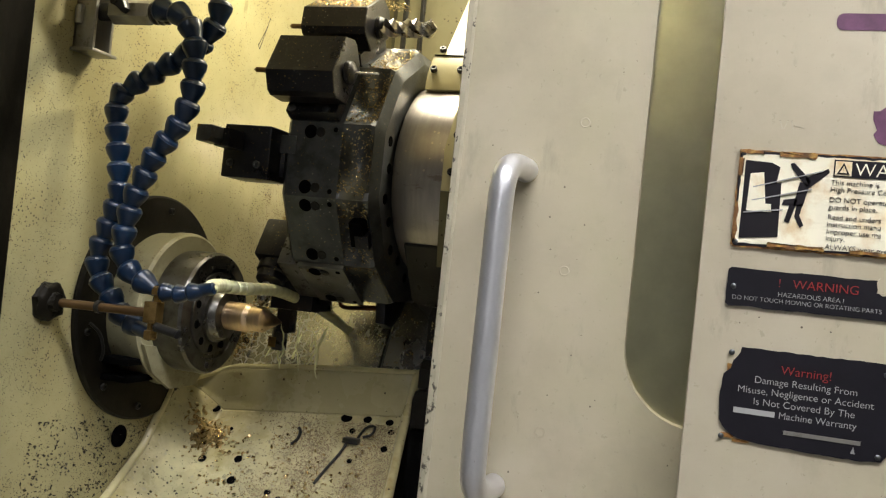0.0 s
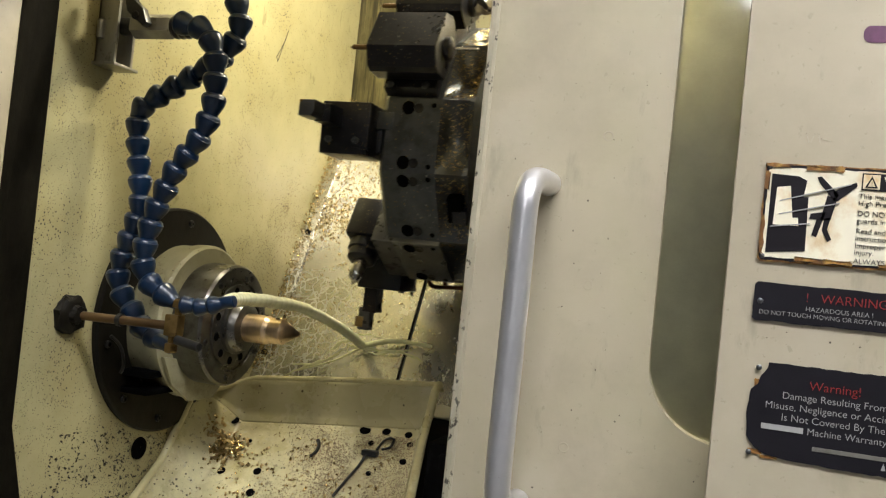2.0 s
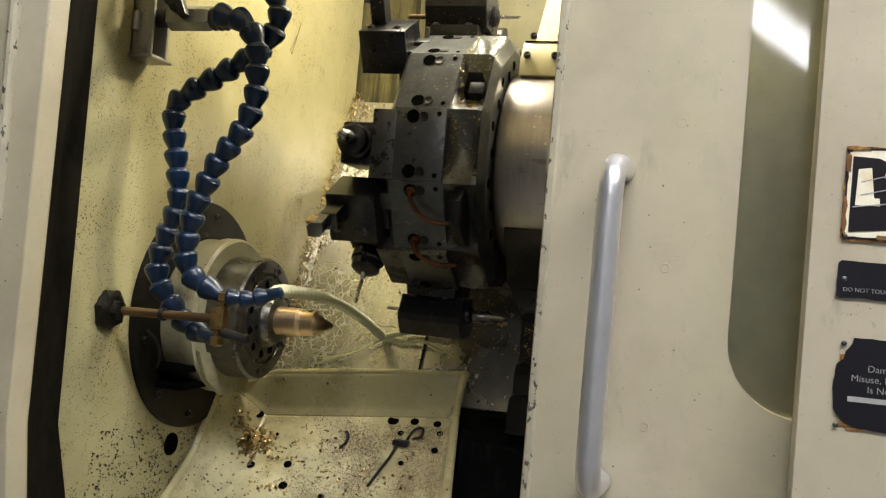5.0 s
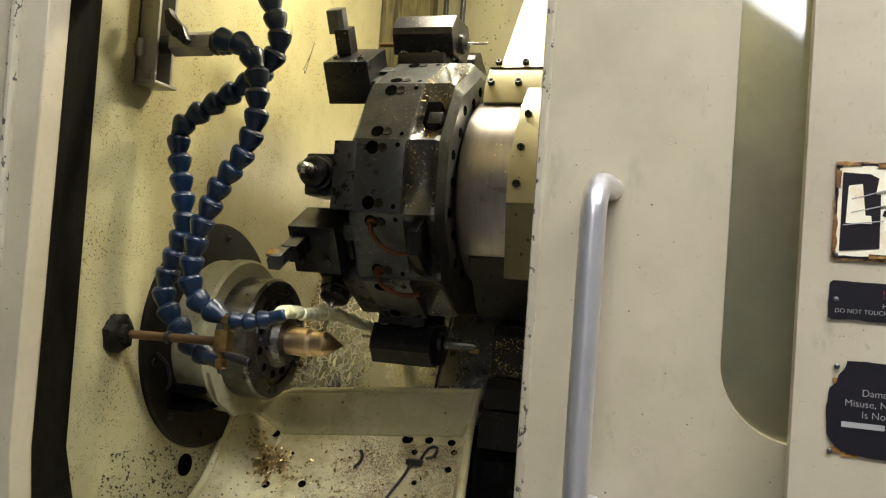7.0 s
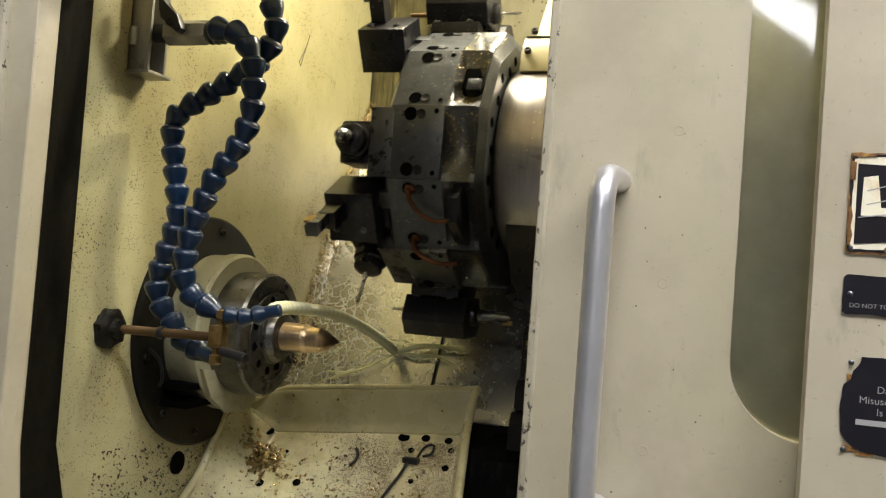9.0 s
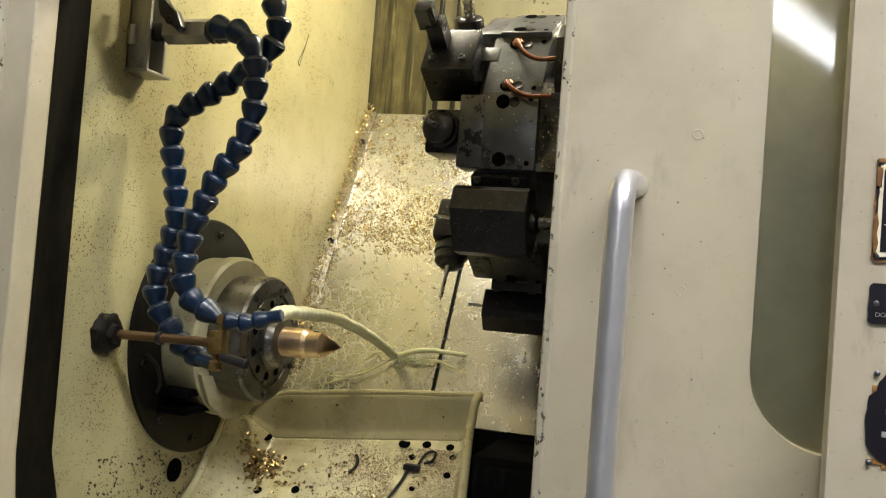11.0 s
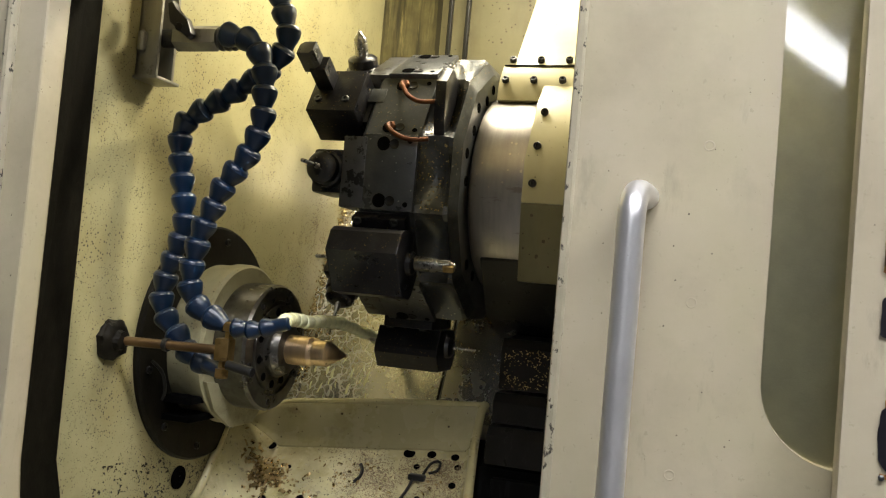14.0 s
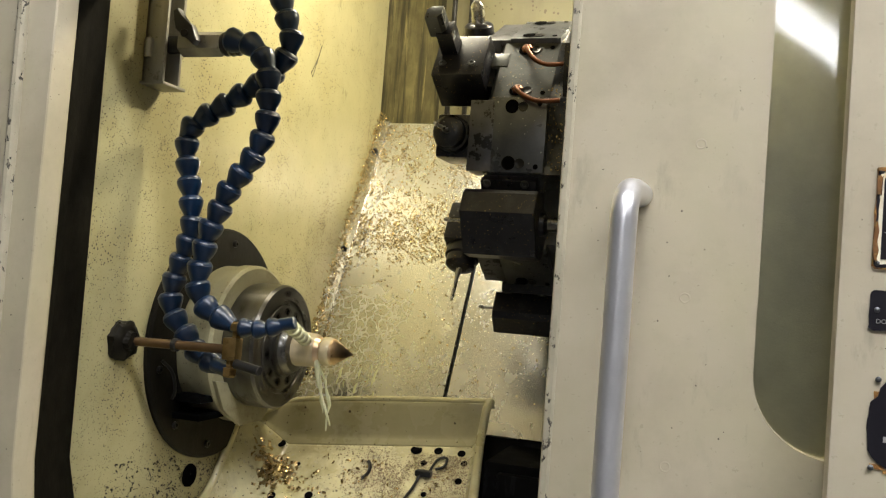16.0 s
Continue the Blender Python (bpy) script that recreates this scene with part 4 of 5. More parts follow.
def on_tray(x, y):
    """Height of the tray's floor."""
    best = None
    for k in range(70, 201):
        s = k / 200
        x1 = TX1 + 0.22 * max(0, -tray_base(s)[0])
        p = tray_point((x - TX0) / (x1 - TX0), s)
        if best is None or abs(p[1] - y) < best[0]:
            best = (abs(p[1] - y), p[2])
    return best[1]


def tray():
    t = thing("chip_tray", "cream painted perforated chip tray, grimy and strewn with chips", "tray", (0, 0, 0))
    nu, ns, fold = 84, 90, 31
    # wall and pan differ in paint tone to imitate the wall's weaker light
    for nm, j0, j1, mt, lb in (("rear_wall", 0, fold, M_TRAYWALL, "oil-filmed upright rear wall, paint toned darker for shade"), ("pan", fold, ns, M_TRAY, "")):
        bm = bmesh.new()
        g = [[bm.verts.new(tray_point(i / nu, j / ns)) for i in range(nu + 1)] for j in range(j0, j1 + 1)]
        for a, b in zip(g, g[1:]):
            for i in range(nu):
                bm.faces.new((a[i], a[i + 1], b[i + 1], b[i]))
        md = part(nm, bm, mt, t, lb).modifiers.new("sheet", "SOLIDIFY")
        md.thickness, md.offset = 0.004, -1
    part("rolled_rim", tube([tray_point(1.0, 0.10 + 0.09 * k) for k in range(11)], 0.0068, 12, 0.008), M_TRAYRIM, t, "rolled edge in a paler paint that imitates caught light")
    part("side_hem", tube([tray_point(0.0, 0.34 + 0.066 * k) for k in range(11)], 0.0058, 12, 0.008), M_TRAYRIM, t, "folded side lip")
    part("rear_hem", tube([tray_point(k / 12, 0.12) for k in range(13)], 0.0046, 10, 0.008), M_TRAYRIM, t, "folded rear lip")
    holes = [(-0.508, 0.494, 0.0075), (-0.292, 0.515, 0.0090), (-0.258, 0.517, 0.0068), (-0.222, 0.517, 0.0062), (-0.478, 0.36, 0.0075), (-0.415, 0.402, 0.0068), (-0.481, 0.426, 0.0065), (-0.424, 0.432, 0.0062),
             (-0.351, 0.394, 0.0052), (-0.331, 0.389, 0.0045), (-0.283, 0.376, 0.0055), (-0.235, 0.391, 0.0048), (-0.255, 0.453, 0.0042), (-0.213, 0.503, 0.0052), (-0.212, 0.476, 0.0052), (-0.273, 0.497, 0.0050),
             (-0.466, 0.475, 0.0036), (-0.435, 0.362, 0.0068), (-0.20, 0.375, 0.005), (-0.38, 0.34, 0.006)]
    for x, y, r in holes:
        z = on_tray(x, y)
        slope = math.atan2(on_tray(x, y + 0.012) - on_tray(x, y - 0.012), 0.024)
        m = Matrix.Translation((x, y, z)) @ Matrix.Rotation(slope, 4, "X") @ Matrix.Diagonal((r, r, 1, 1))
        shared("drain_hole", "drain_hole", lambda: lathe([(-0.001, 1.0), (0.0006, 1.0), (0.0012, 0.9), (0.0009, 0.0)], "z", 16), M_HOLE, t, m)
    # broken cable ties and a stray cap lying in the tray
    t = thing("cable_tie", "broken black cable tie lying in the tray", "cable tie", (-0.265, 0.477, on_tray(-0.265, 0.477)), "cable ties")
    part("head", box((-0.012, -0.007, 0.0005), (0.012, 0.007, 0.009), 0.002), M_BLACK, t)
    part("strap", tube([(-0.004, -0.004, 0.004), (-0.008, -0.02, -0.012), (-0.016, -0.042, -0.030), (-0.024, -0.066, -0.050)], 0.0022, 8), M_BLACK, t)
    part("loop", tube([(0.006, 0.004, 0.006), (0.012, 0.022, 0.022), (0.024, 0.028, 0.026), (0.026, 0.014, 0.016), (0.014, 0.008, 0.011)], 0.0020, 8), M_BLACK, t)
    t = thing("rubber_strip", "short curled black rubber strip in the tray", "rubber strip", (-0.357, 0.474, on_tray(-0.357, 0.474)))
    part("strip", tube([(0.0, 0.014, 0.015), (0.006, 0.007, 0.010), (0.007, -0.004, 0.001), (-0.001, -0.013, -0.008)], 0.0026, 8), M_BLACK, t)


# ---- lower bed at the tailstock side ----
def bed():
    t = thing("bed_casting", "dark oily lathe bed beside the tray", "bed", (0, 0, 0.4))
    part("ledge", box((-0.172, 0.462, 0.0), (1.19, 0.615, 0.527), 0.004), M_BED, t)
    part("apron", box((-0.150, 0.445, 0.0), (1.19, 0.4615, 0.515), 0.003), M_BED, t)


# ---- turret ----
RF = 0.186       # facet distance of the turret ring
STATIONS = 12


def station(phi):
    """Space of one station: x along the axis, y round the ring, z outwards."""
    a = radians(phi)
    s, c = math.sin(a), math.cos(a)
    return Matrix(((1, 0, 0, 0), (0, s, -c, 0), (0, c, s, 0), (0, 0, 0, 1)))


def turret():
    t = thing("tool_turret", "twelve-station black steel tool turret with drills and inserts", "turret")
    # ring: twelve-sided, grooved towards the housing
    bm = bmesh.new()
    prof = [(-0.036, 0.09), (-0.036, RF - 0.006), (-0.030, RF), (0.046, RF)]
    prof += [(0.048 + 0.004 * k, RF) for k in range(10)] + [(0.090, RF - 0.004), (0.0985, RF - 0.020), (0.0985, 0.09)]
    per = 10
    n = STATIONS * per
    rings = []
    for x, r in prof:
        ring = []
        for k in range(n):
            a = -15 + 30 * (k % per) / per
            dip = 0.0
            if 0.047 < x < 0.09:
                dip = 0.021 * (1 - (a / 15) ** 2) * math.sin(math.pi * min(1, (x - 0.046) / 0.048)) ** 0.7
            rr = r / math.cos(radians(a)) - dip
            ang = radians(30 * (k // per) + a)
            ring.append(bm.verts.new((x, rr * math.cos(ang), rr * math.sin(ang))))
        rings.append(ring)
    for a, b in zip(rings, rings[1:]):
        for k in range(n):
            bm.faces.new((a[k], a[(k + 1) % n], b[(k + 1) % n], b[k]))
    bm.faces.new(rings[0])
    bm.faces.new(rings[-1][::-1])
    part("ring", bm, M_RING, t, "worn steel turret ring", angle=14)
    part("drive_slot", box((0.060, -0.020, RF - 0.020), (0.080, 0.016, RF + 0.0004), 0.001, station(30)), M_HOLE, t)
    part("drive_key", box((0.066, -0.022, RF - 0.020), (0.086, -0.002, RF + 0.0005), 0.001, station(30)), M_OXIDE, t)
    part("hub_cap", lathe([(-0.036, 0.0), (-0.06, 0.05), (-0.06, 0.0)][::-1] + [(-0.036, 0.085)], "x", 40), M_OXIDE, t)
    pair = lambda: lathe([(0.0, 0.0), (0.0005, 0.0092), (0.0012, 0.0088), (0.0004, 0.0)], "z", 18)
    for k in range(STATIONS):
        st = station(30 * k)
        if 30 * k in (90, 120, 210, 270):
            continue
        top = RF + (0.0072 if 30 * k in (0, 300, 240) else 0.0)
        for dy in (0.037, -0.037):
            shared("bolt_hole", "bolt_hole", pair, M_HOLE, t, st @ Matrix.Translation((0.0, dy, top)))
            shared("bolt_hole", "bolt_hole_small", lambda: lathe([(0.0, 0.0), (0.0005, 0.0068), (0.0013, 0.0064), (0.0008, 0.004), (0.0003, 0.0)], "z", 16), M_DARK, t, st @ Matrix.Translation((0.0145, dy, top)))
            shared("pin_hole", "pin_hole", lambda: lathe([(0.0, 0.0), (0.0004, 0.0034), (0.0008, 0.0032), (0.0003, 0.0)], "z", 12), M_HOLE, t, st @ Matrix.Translation((0.036, dy + (0.004 if dy > 0 else -0.004), top)))
        for rr, dy in ((RF - 0.045, 0.0), (RF - 0.04, 0.036)):
            shared("face_bore", "face_bore", lambda: lathe([(0.0, 0.0072), (0.0008, 0.0068), (0.0004, 0)], "x", 16), M_HOLE, t, st @ Matrix.Translation((0.0985, dy, rr)))
    return t


def live_tool(t, phi, drill):
    """A radial driven tool on its adaptor plate."""
    st = station(phi)
    pl = part("adaptor_plate", box((-0.024, -0.0495, RF - 0.002), (0.046, 0.0495, RF + 0.007), 0.0012, st), M_PAD, t, "worn grey adaptor plate")
    part("side_plate", box((-0.0575, -0.048, RF - 0.045), (-0.0245, 0.046, RF + 0.0045), 0.0015, st), M_WORNPAD, pl)
    hd = part("tool_head", box((-0.109, -0.029, 0.108), (-0.0585, 0.031, 0.172), 0.006, st), M_OXIDE, t)
    part("collet_nut", lathe([(0.172, 0.0), (0.172, 0.0245), (0.186, 0.0245), (0.188, 0.0215), (0.199, 0.0210), (0.202, 0.0180), (0.204, 0.010), (0.204, 0)], "z", 28, st @ Matrix.Translation((-0.083, 0.002, 0))), M_OXIDE, hd)
    at = st @ Matrix.Translation((-0.083, 0.002, 0))
    if drill:
        part("drill_bit", lathe([(0.20, 0.0), (0.20, 0.0040), (0.214, 0.0040), (0.216, 0.0026), (0.2545, 0.0026), (0.257, 0.0)], "z", 12, at), M_STEEL, hd, "thin bright drill")
    else:
        part("spot_drill", lathe([(0.20, 0.0), (0.20, 0.0092), (0.204, 0.0095), (0.228, 0.0095), (0.242, 0.0)], "z", 20, at), M_STEEL, hd, "bright pointed spotting drill")


def insert_tool(t, phi, flip=1):
    """A square turning block at the ring's side with a shank and insert pointing outwards."""
    st = station(phi)
    b = part("tool_block", box((-0.113, -0.034, 0.150), (-0.043, 0.037, 0.213), 0.002, st), M_OXIDE, t)
    part("block_foot", box((-0.060, -0.026, 0.135), (-0.0365, 0.030, RF - 0.004), 0.002, st), M_OXIDE, b)
    part("clamp", box((-0.046, 0.006, RF - 0.02), (-0.020, 0.030, RF + 0.001), 0.001, st), M_RING, b)
    y0 = 0.014
    sh = part("shank", prism([(-0.105, y0 - 0.012), (-0.083, y0 - 0.012), (-0.083, y0 + 0.012), (-0.105, y0 + 0.012)], 0.20, 0.250, "z", 0.001), M_OXIDE, b)
    sh.data.transform(st)
    hd = prism([(-0.114, y0 - 0.010), (-0.097, y0 - 0.010), (-0.092, y0 - 0.004), (-0.092, y0 + 0.011), (-0.108, y0 + 0.011), (-0.114, y0 + 0.005)], 0.243, 0.278, "z", 0.0015)
    bmesh.ops.transform(hd, matrix=st, verts=hd.verts)
    part("tool_tip", hd, M_PAD, b, "grey worn tip")
    part("insert", box((-0.116, y0 + 0.007, 0.258), (-0.103, y0 + 0.0115, 0.274), 0.0006, st), M_BRASS, b, "gold coated carbide insert")
    for x in (-0.10, -0.06):
        shared("set_screw", "set_screw", lambda: screw_mesh(0.005, 0.003, "z", 1), M_RING, b, st @ Matrix.Translation((x, -0.015, 0.2135)))


def bore_block(t, phi, right, left):
    """A bored block standing on its facet, with a tool through it along the axis."""
    st = station(phi)
    b = part("mount", box((-0.034, -0.0475, RF - 0.001), (0.040, 0.0475, RF + 0.018), 0.0025, st), M_OXIDE, t)
    o = [(-0.033, RF + 0.0182), (0.033, RF + 0.0182), (0.0465, RF + 0.046), (0.0465, RF + 0.056), (0.030, RF + 0.078), (-0.030, RF + 0.078), (-0.0465, RF + 0.056), (-0.0465, RF + 0.046)]
    bm = prism(o, -0.046, 0.050, "x", 0.002)
    bmesh.ops.transform(bm, matrix=st, verts=bm.verts)
    part("bore_block", bm, M_OXIDE, t, "black bored tool block", angle=16)
    c = st @ Matrix.Translation((0, 0, RF + 0.043))
    lathe_part = lambda nm, prof, mt, lb="": part(nm, lathe(prof, "x", 20, c), mt, b, lb)
    lathe_part("bush", [(0.0501, 0.0), (0.0501, 0.016), (0.056, 0.015), (0.060, 0.009), (0.060, 0)], M_OXIDE)
    if right == "twist":
        bm = bmesh.new()
        n, turns = 40, 1.25
        for s in (0, math.pi):
            prev = None
            for i in range(n + 1):
                a, x = s + turns * math.tau * i / n, 0.052 + 0.084 * i / n
                r = 0.0132 * min(1, (n - i) / 4 + 0.15)
                ring = [bm.verts.new(c @ Vector((x, r * q * math.cos(a + d), r * q * math.sin(a + d)))) for q, d in ((1, -0.55), (1, 0.55), (0.66, 1.5), (0.66, -1.5))]
                if prev:
                    for k in range(4):
                        bm.faces.new((prev[k], prev[(k + 1) % 4], ring[(k + 1) % 4], ring[k]))
                prev = ring
        part("twist_drill", bm, M_STEEL, b, "worn twist drill")
    elif right == "bar":
        lathe_part("boring_bar", [(0.058, 0.0), (0.058, 0.0095), (0.085, 0.0095), (0.088, 0.008), (0.104, 0.0075), (0.112, 0.003), (0.112, 0)], M_NOSE, "dark steel boring bar")
        part("insert", box((0.098, -0.004, RF + 0.047), (0.112, 0.004, RF + 0.053), 0.0005, st), M_BRASS, b)
    else:
        lathe_part("pin_drill", [(0.058, 0.0), (0.058, 0.0022), (0.092, 0.0020), (0.095, 0.0)], M_STEEL)
    if left == "drill":
        lathe_part("short_drill", [(-0.0461, 0.0), (-0.0461, 0.0062), (-0.0500, 0.0062), (-0.0505, 0.0036), (-0.084, 0.0036), (-0.089, 0.0)], M_ROD, "short bronzed drill")
    else:
        lathe_part("pin_drill", [(-0.0461, 0.0), (-0.0461, 0.0028), (-0.078, 0.0026), (-0.080, 0.0)], M_STEEL)
    for x in (-0.025, 0.025):
        for y in (-0.0385, 0.0385):
            shared("set_screw", "set_screw_low", lambda: screw_mesh(0.0055, 0.003, "z", 1), M_RING, b, st @ Matrix.Translation((x, y * 1.12, RF + 0.0175)))


def coolant_lines(t, phi):
    """Copper coolant tubes bent over a station, and the block they end in."""
    st = station(phi)
    for dy, sag in ((0.037, 0.040), (-0.037, 0.030)):
        pts = [(0.002, dy, RF - 0.002), (0.002, dy - 0.002, RF + 0.009), (0.006, dy - 0.012, RF + 0.014), (0.018, dy - sag * 0.75, RF + 0.014), (0.038, dy - sag, RF + 0.013), (0.066, dy - sag * 0.92, RF + 0.012)]
        ln = part("copper_line", tube([st @ Vector(p) for p in pts], 0.0031, 10, 0.003), M_COPPER, t, "bent copper coolant line")
        part("ferrule", lathe([(-0.0005, 0.0), (-0.0005, 0.0078), (0.004, 0.0078), (0.006, 0.0050), (0.006, 0)], "z", 6, st @ Matrix.Translation((0.002, dy, RF))), M_COPPER, ln)
    o = [(-0.052, RF - 0.012), (0.046, RF - 0.012), (0.040, RF + 0.030), (0.010, RF + 0.038), (-0.030, RF + 0.016)]
    bm = prism(o, 0.062, 0.077, "x", 0.002)
    bmesh.ops.transform(bm, matrix=st, verts=bm.verts)
    part("nozzle_block", bm, M_OXIDE, t, "dark upright nozzle block")


def housing():
    """Drum, casting and covers that carry the turret."""
    t = thing("turret_housing", "steel drum and cream covered housing behind the turret", "housing")
    part("drum", lathe([(0.099, 0.0), (0.099, 0.128), (0.103, 0.136), (0.108, 0.138), (0.176, 0.138), (0.178, 0.134), (0.178, 0.0)], "x", 80), M_DRUM, t, "turned steel drum")
    part("ring_gap", lathe([(0.0986, 0.0), (0.0986, 0.12), (0.1, 0.12), (0.1, 0)], "x", 48), M_HOLE, t)
    # lower casting
    o = [(-0.10, -0.100), (-0.045, -0.175), (0.10, -0.225), (0.16, -0.10), (0.16, 0.08), (-0.05, 0.08)]
    part("casting", prism(o, 0.115, 0.62, "x", 0.004), M_DARK, t)
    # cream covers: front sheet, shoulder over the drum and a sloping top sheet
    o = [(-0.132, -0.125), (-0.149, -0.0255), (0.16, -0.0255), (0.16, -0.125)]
    # shaded copy of the cream cover, darkened by its paint colour
    part("lower_cover", prism(o, 0.176, 0.62, "x", 0.002), M_DIMMED, t, "lower cover with its shade put into a dull paint colour")
    o = [(-0.149, -0.025), (-0.150, 0.030), (-0.100, 0.116), (-0.066, 0.148), (0.16, 0.148), (0.16, -0.025)]
    cv = part("cover", prism(o, 0.176, 0.62, "x", 0.003), M_COVER, t, "cream painted sheet cover")
    o = [(-0.072, 0.124), (-0.068, 0.150), (-0.048, 0.178), (0.12, 0.178), (0.12, 0.10)]
    sh = part("shoulder", prism(o, 0.112, 0.62, "x", 0.002), M_COVER, t)
    o = [(-0.047, 0.1785), (0.11, 0.375), (0.118, 0.368), (-0.030, 0.1785)]
    top = part("sloping_cover", prism(o, 0.128, 0.62, "x", 0.001), M_COVER, t, "brightly lit sloping cover sheet")
    part("cover_gap", box((0.114, -0.0500, 0.1778), (0.62, -0.0455, 0.1794)), M_HOLE, t)
    for i in range(5):
        m = Matrix.Translation((0.125 + 0.040 * i, -0.0440, 0.186)) @ Matrix.Rotation(radians(-43), 4, "X")
        shared("cover_screw", "cover_screw", lambda: screw_mesh(0.0052, 0.006), M_DARK, top, m)
        m = Matrix.Translation((0.122 + 0.040 * i, -0.0675, 0.152)) @ Matrix.Rotation(radians(-35), 4, "X")
        shared("cover_screw", "cover_screw", lambda: screw_mesh(0.0052, 0.006), M_DARK, sh, m)
    for z in (0.100, 0.050, 0.0):
        y = -0.1505 if z < 0.03 else -0.1505 + (z - 0.03) * 0.58
        shared("cover_screw", "cover_screw", lambda: screw_mesh(0.0052, 0.006), M_DARK, cv, Matrix.Translation((0.190, y, z)))
    return t


def way_cover():
    """Telescoping steel cover under the carriage, moves along the bed only."""
    t = thing("way_cover", "dark telescoping way cover dusted with brass chips", "way cover")
    for i, (y0, z1) in enumerate(((0.455, 1.105), (0.448, 1.030), (0.441, 0.985))):
        z0 = (1.036, 0.990, 0.9345)[i]
        o = [(y0, z0), (y0, z1 - 0.012), (y0 + 0.012, z1), (0.60, z1 + 0.004), (0.60, z0)]
        part("cover_leaf", prism(o, 0.145 - 0.004 * i, 0.75, "x", 0.002), M_DARK, t)
    return t


# ---- brass chips ----
def chips(name, label, spots, size, seed, material=None, category="chips"):
    """Small curled brass shavings, each a bent strip."""
    rng = np.random.default_rng(seed)
    verts, faces = [], []
    for p, nrm in spots:
        q = Vector(nrm).to_track_quat("Z", "Y").to_matrix() @ Euler((rng.uniform(-0.7, 0.7), rng.uniform(-0.7, 0.7), rng.uniform(0, 6.28))).to_matrix()
        ln, w, curl = size * rng.uniform(0.5, 1.5), size * rng.uniform(0.16, 0.34), rng.uniform(0.6, 2.4)
        base = len(verts)
        for i in range(5):
            a = curl * (i / 4 - 0.5)
            r = ln / curl
            for s in (-1, 1):
                verts.append(tuple(Vector(p) + q @ Vector((r * math.sin(a), s * w, r * (math.cos(a) - math.cos(curl / 2)) + 0.0004))))
        for i in range(4):
            b = base + 2 * i
            faces.append((b, b + 1, b + 3, b + 2))
    me = bpy.data.meshes.new(name)
    me.from_pydata(verts, [], faces)
    me.materials.append(material or M_CHIP)
    ob = new(name, me)
    return tagged(ob, label=label, category=category, kind="stuff") if label else ob


def chip_spread():
    rng = np.random.default_rng(7)
    n = (0, -0.883, 0.469)
    spots = []
    while len(spots) < 8000:
        x, z = rng.uniform(WX + 0.02, 0.02), rng.uniform(0.99, 1.48)
        dense = (0.30 + 0.9 * math.exp(-((z - 1.255) / 0.045) ** 2)) / (1 + math.exp((1.203 - z) / 0.006)) + 0.035 + 0.9 * math.exp(-((x - WX - 0.02) / 0.010) ** 2)
        clump = noise.noise(Vector((x * 40, z * 40, 0))) + 0.5 * noise.noise(Vector((x * 110, z * 110, 3)))
        if rng.random() < dense * (0.62 + 0.75 * clump):
            spots.append(((x, plate_y(z) - 0.001, z), n))
    chips("chip_scatter", "loose brass chips stuck to the wet guard plate", spots, 0.0035, 1)
    spots = []
    for _ in range(1000):
        s = rng.uniform(0, 1)
        z = 0.97 + 0.53 * s
        y = plate_y(z) - 0.014 - abs(rng.normal(0, 0.008))
        spots.append(((WX + 0.001 + abs(rng.normal(0, 0.009)), y + 0.008, z + 0.004), (0.6, -0.6, 0.5)))
    chips("chip_scatter", "brass chips caught along the strip by the wall", spots, 0.0040, 2)
    spots = []
    while len(spots) < 460:
        a, r = rng.uniform(0, 6.28), abs(rng.normal(0, 0.016))
        x, y = -0.495 + r * math.cos(a) * 1.1, 0.455 + r * math.sin(a) * 0.8
        spots.append(((x, y, on_tray(x, y) + max(0, 0.013 - r * 0.6) * rng.uniform(0, 1)), (0, -0.6, 0.8)))
    chips("chip_heap", "small heap of bright brass shavings in the tray", spots, 0.0095, 3)
    spots = []
    while len(spots) < 300:
        x, y = rng.uniform(TX0 + 0.04, TX1 - 0.03), rng.uniform(0.32, 0.495)
        if rng.random() < 0.35 + 0.9 * noise.noise(Vector((x * 26, y * 26, 9))):
            spots.append(((x, y, on_tray(x, y) + 0.001), (0, -0.6, 0.8)))
    chips("chip_scatter", "scattered brass chips on the tray floor", spots, 0.0058, 4)


def turret_chips(t):
    """Brass chips packed on the upper stations and their scoops."""
    rng = np.random.default_rng(31)
    spots = []
    for phi, n in ((120, 2600), (150, 1600), (90, 1100), (60, 420), (30, 420), (0, 260), (-30, 200), (-60, 200)):
        st = station(phi)
        up = st.to_3x3() @ Vector((0, 0, 1))
        for _ in range(n):
            pick = rng.random()
            if pick < 0.45:
                x, y = rng.uniform(0.046, 0.088), rng.uniform(-0.045, 0.045)
                z = RF - 0.021 * max(0, 1 - (y / 0.0475) ** 2) * math.sin(math.pi * (x - 0.046) / 0.048) ** 0.7
                spots.append((tuple(st @ Vector((x, y, z + 0.0005))), tuple(up)))
            elif phi not in (120, 150):
                continue
            elif pick < 0.75:
                x, y = rng.uniform(-0.03, 0.038), rng.choice((-1, 1)) * rng.uniform(0.0425, 0.047)
                spots.append((tuple(st @ Vector((x, y, RF + 0.0185))), tuple(up)))
            else:
                x, y = rng.uniform(-0.04, 0.046), rng.uniform(-0.027, 0.027)
                spots.append((tuple(st @ Vector((x, y, RF + 0.0785))), tuple(up)))
    ob = chips("chip_dusting", "", spots, 0.0025, 32)
    ob.parent = t
    tagged(ob, label="brass chips stuck to the wet upper stations", kind="stuff")


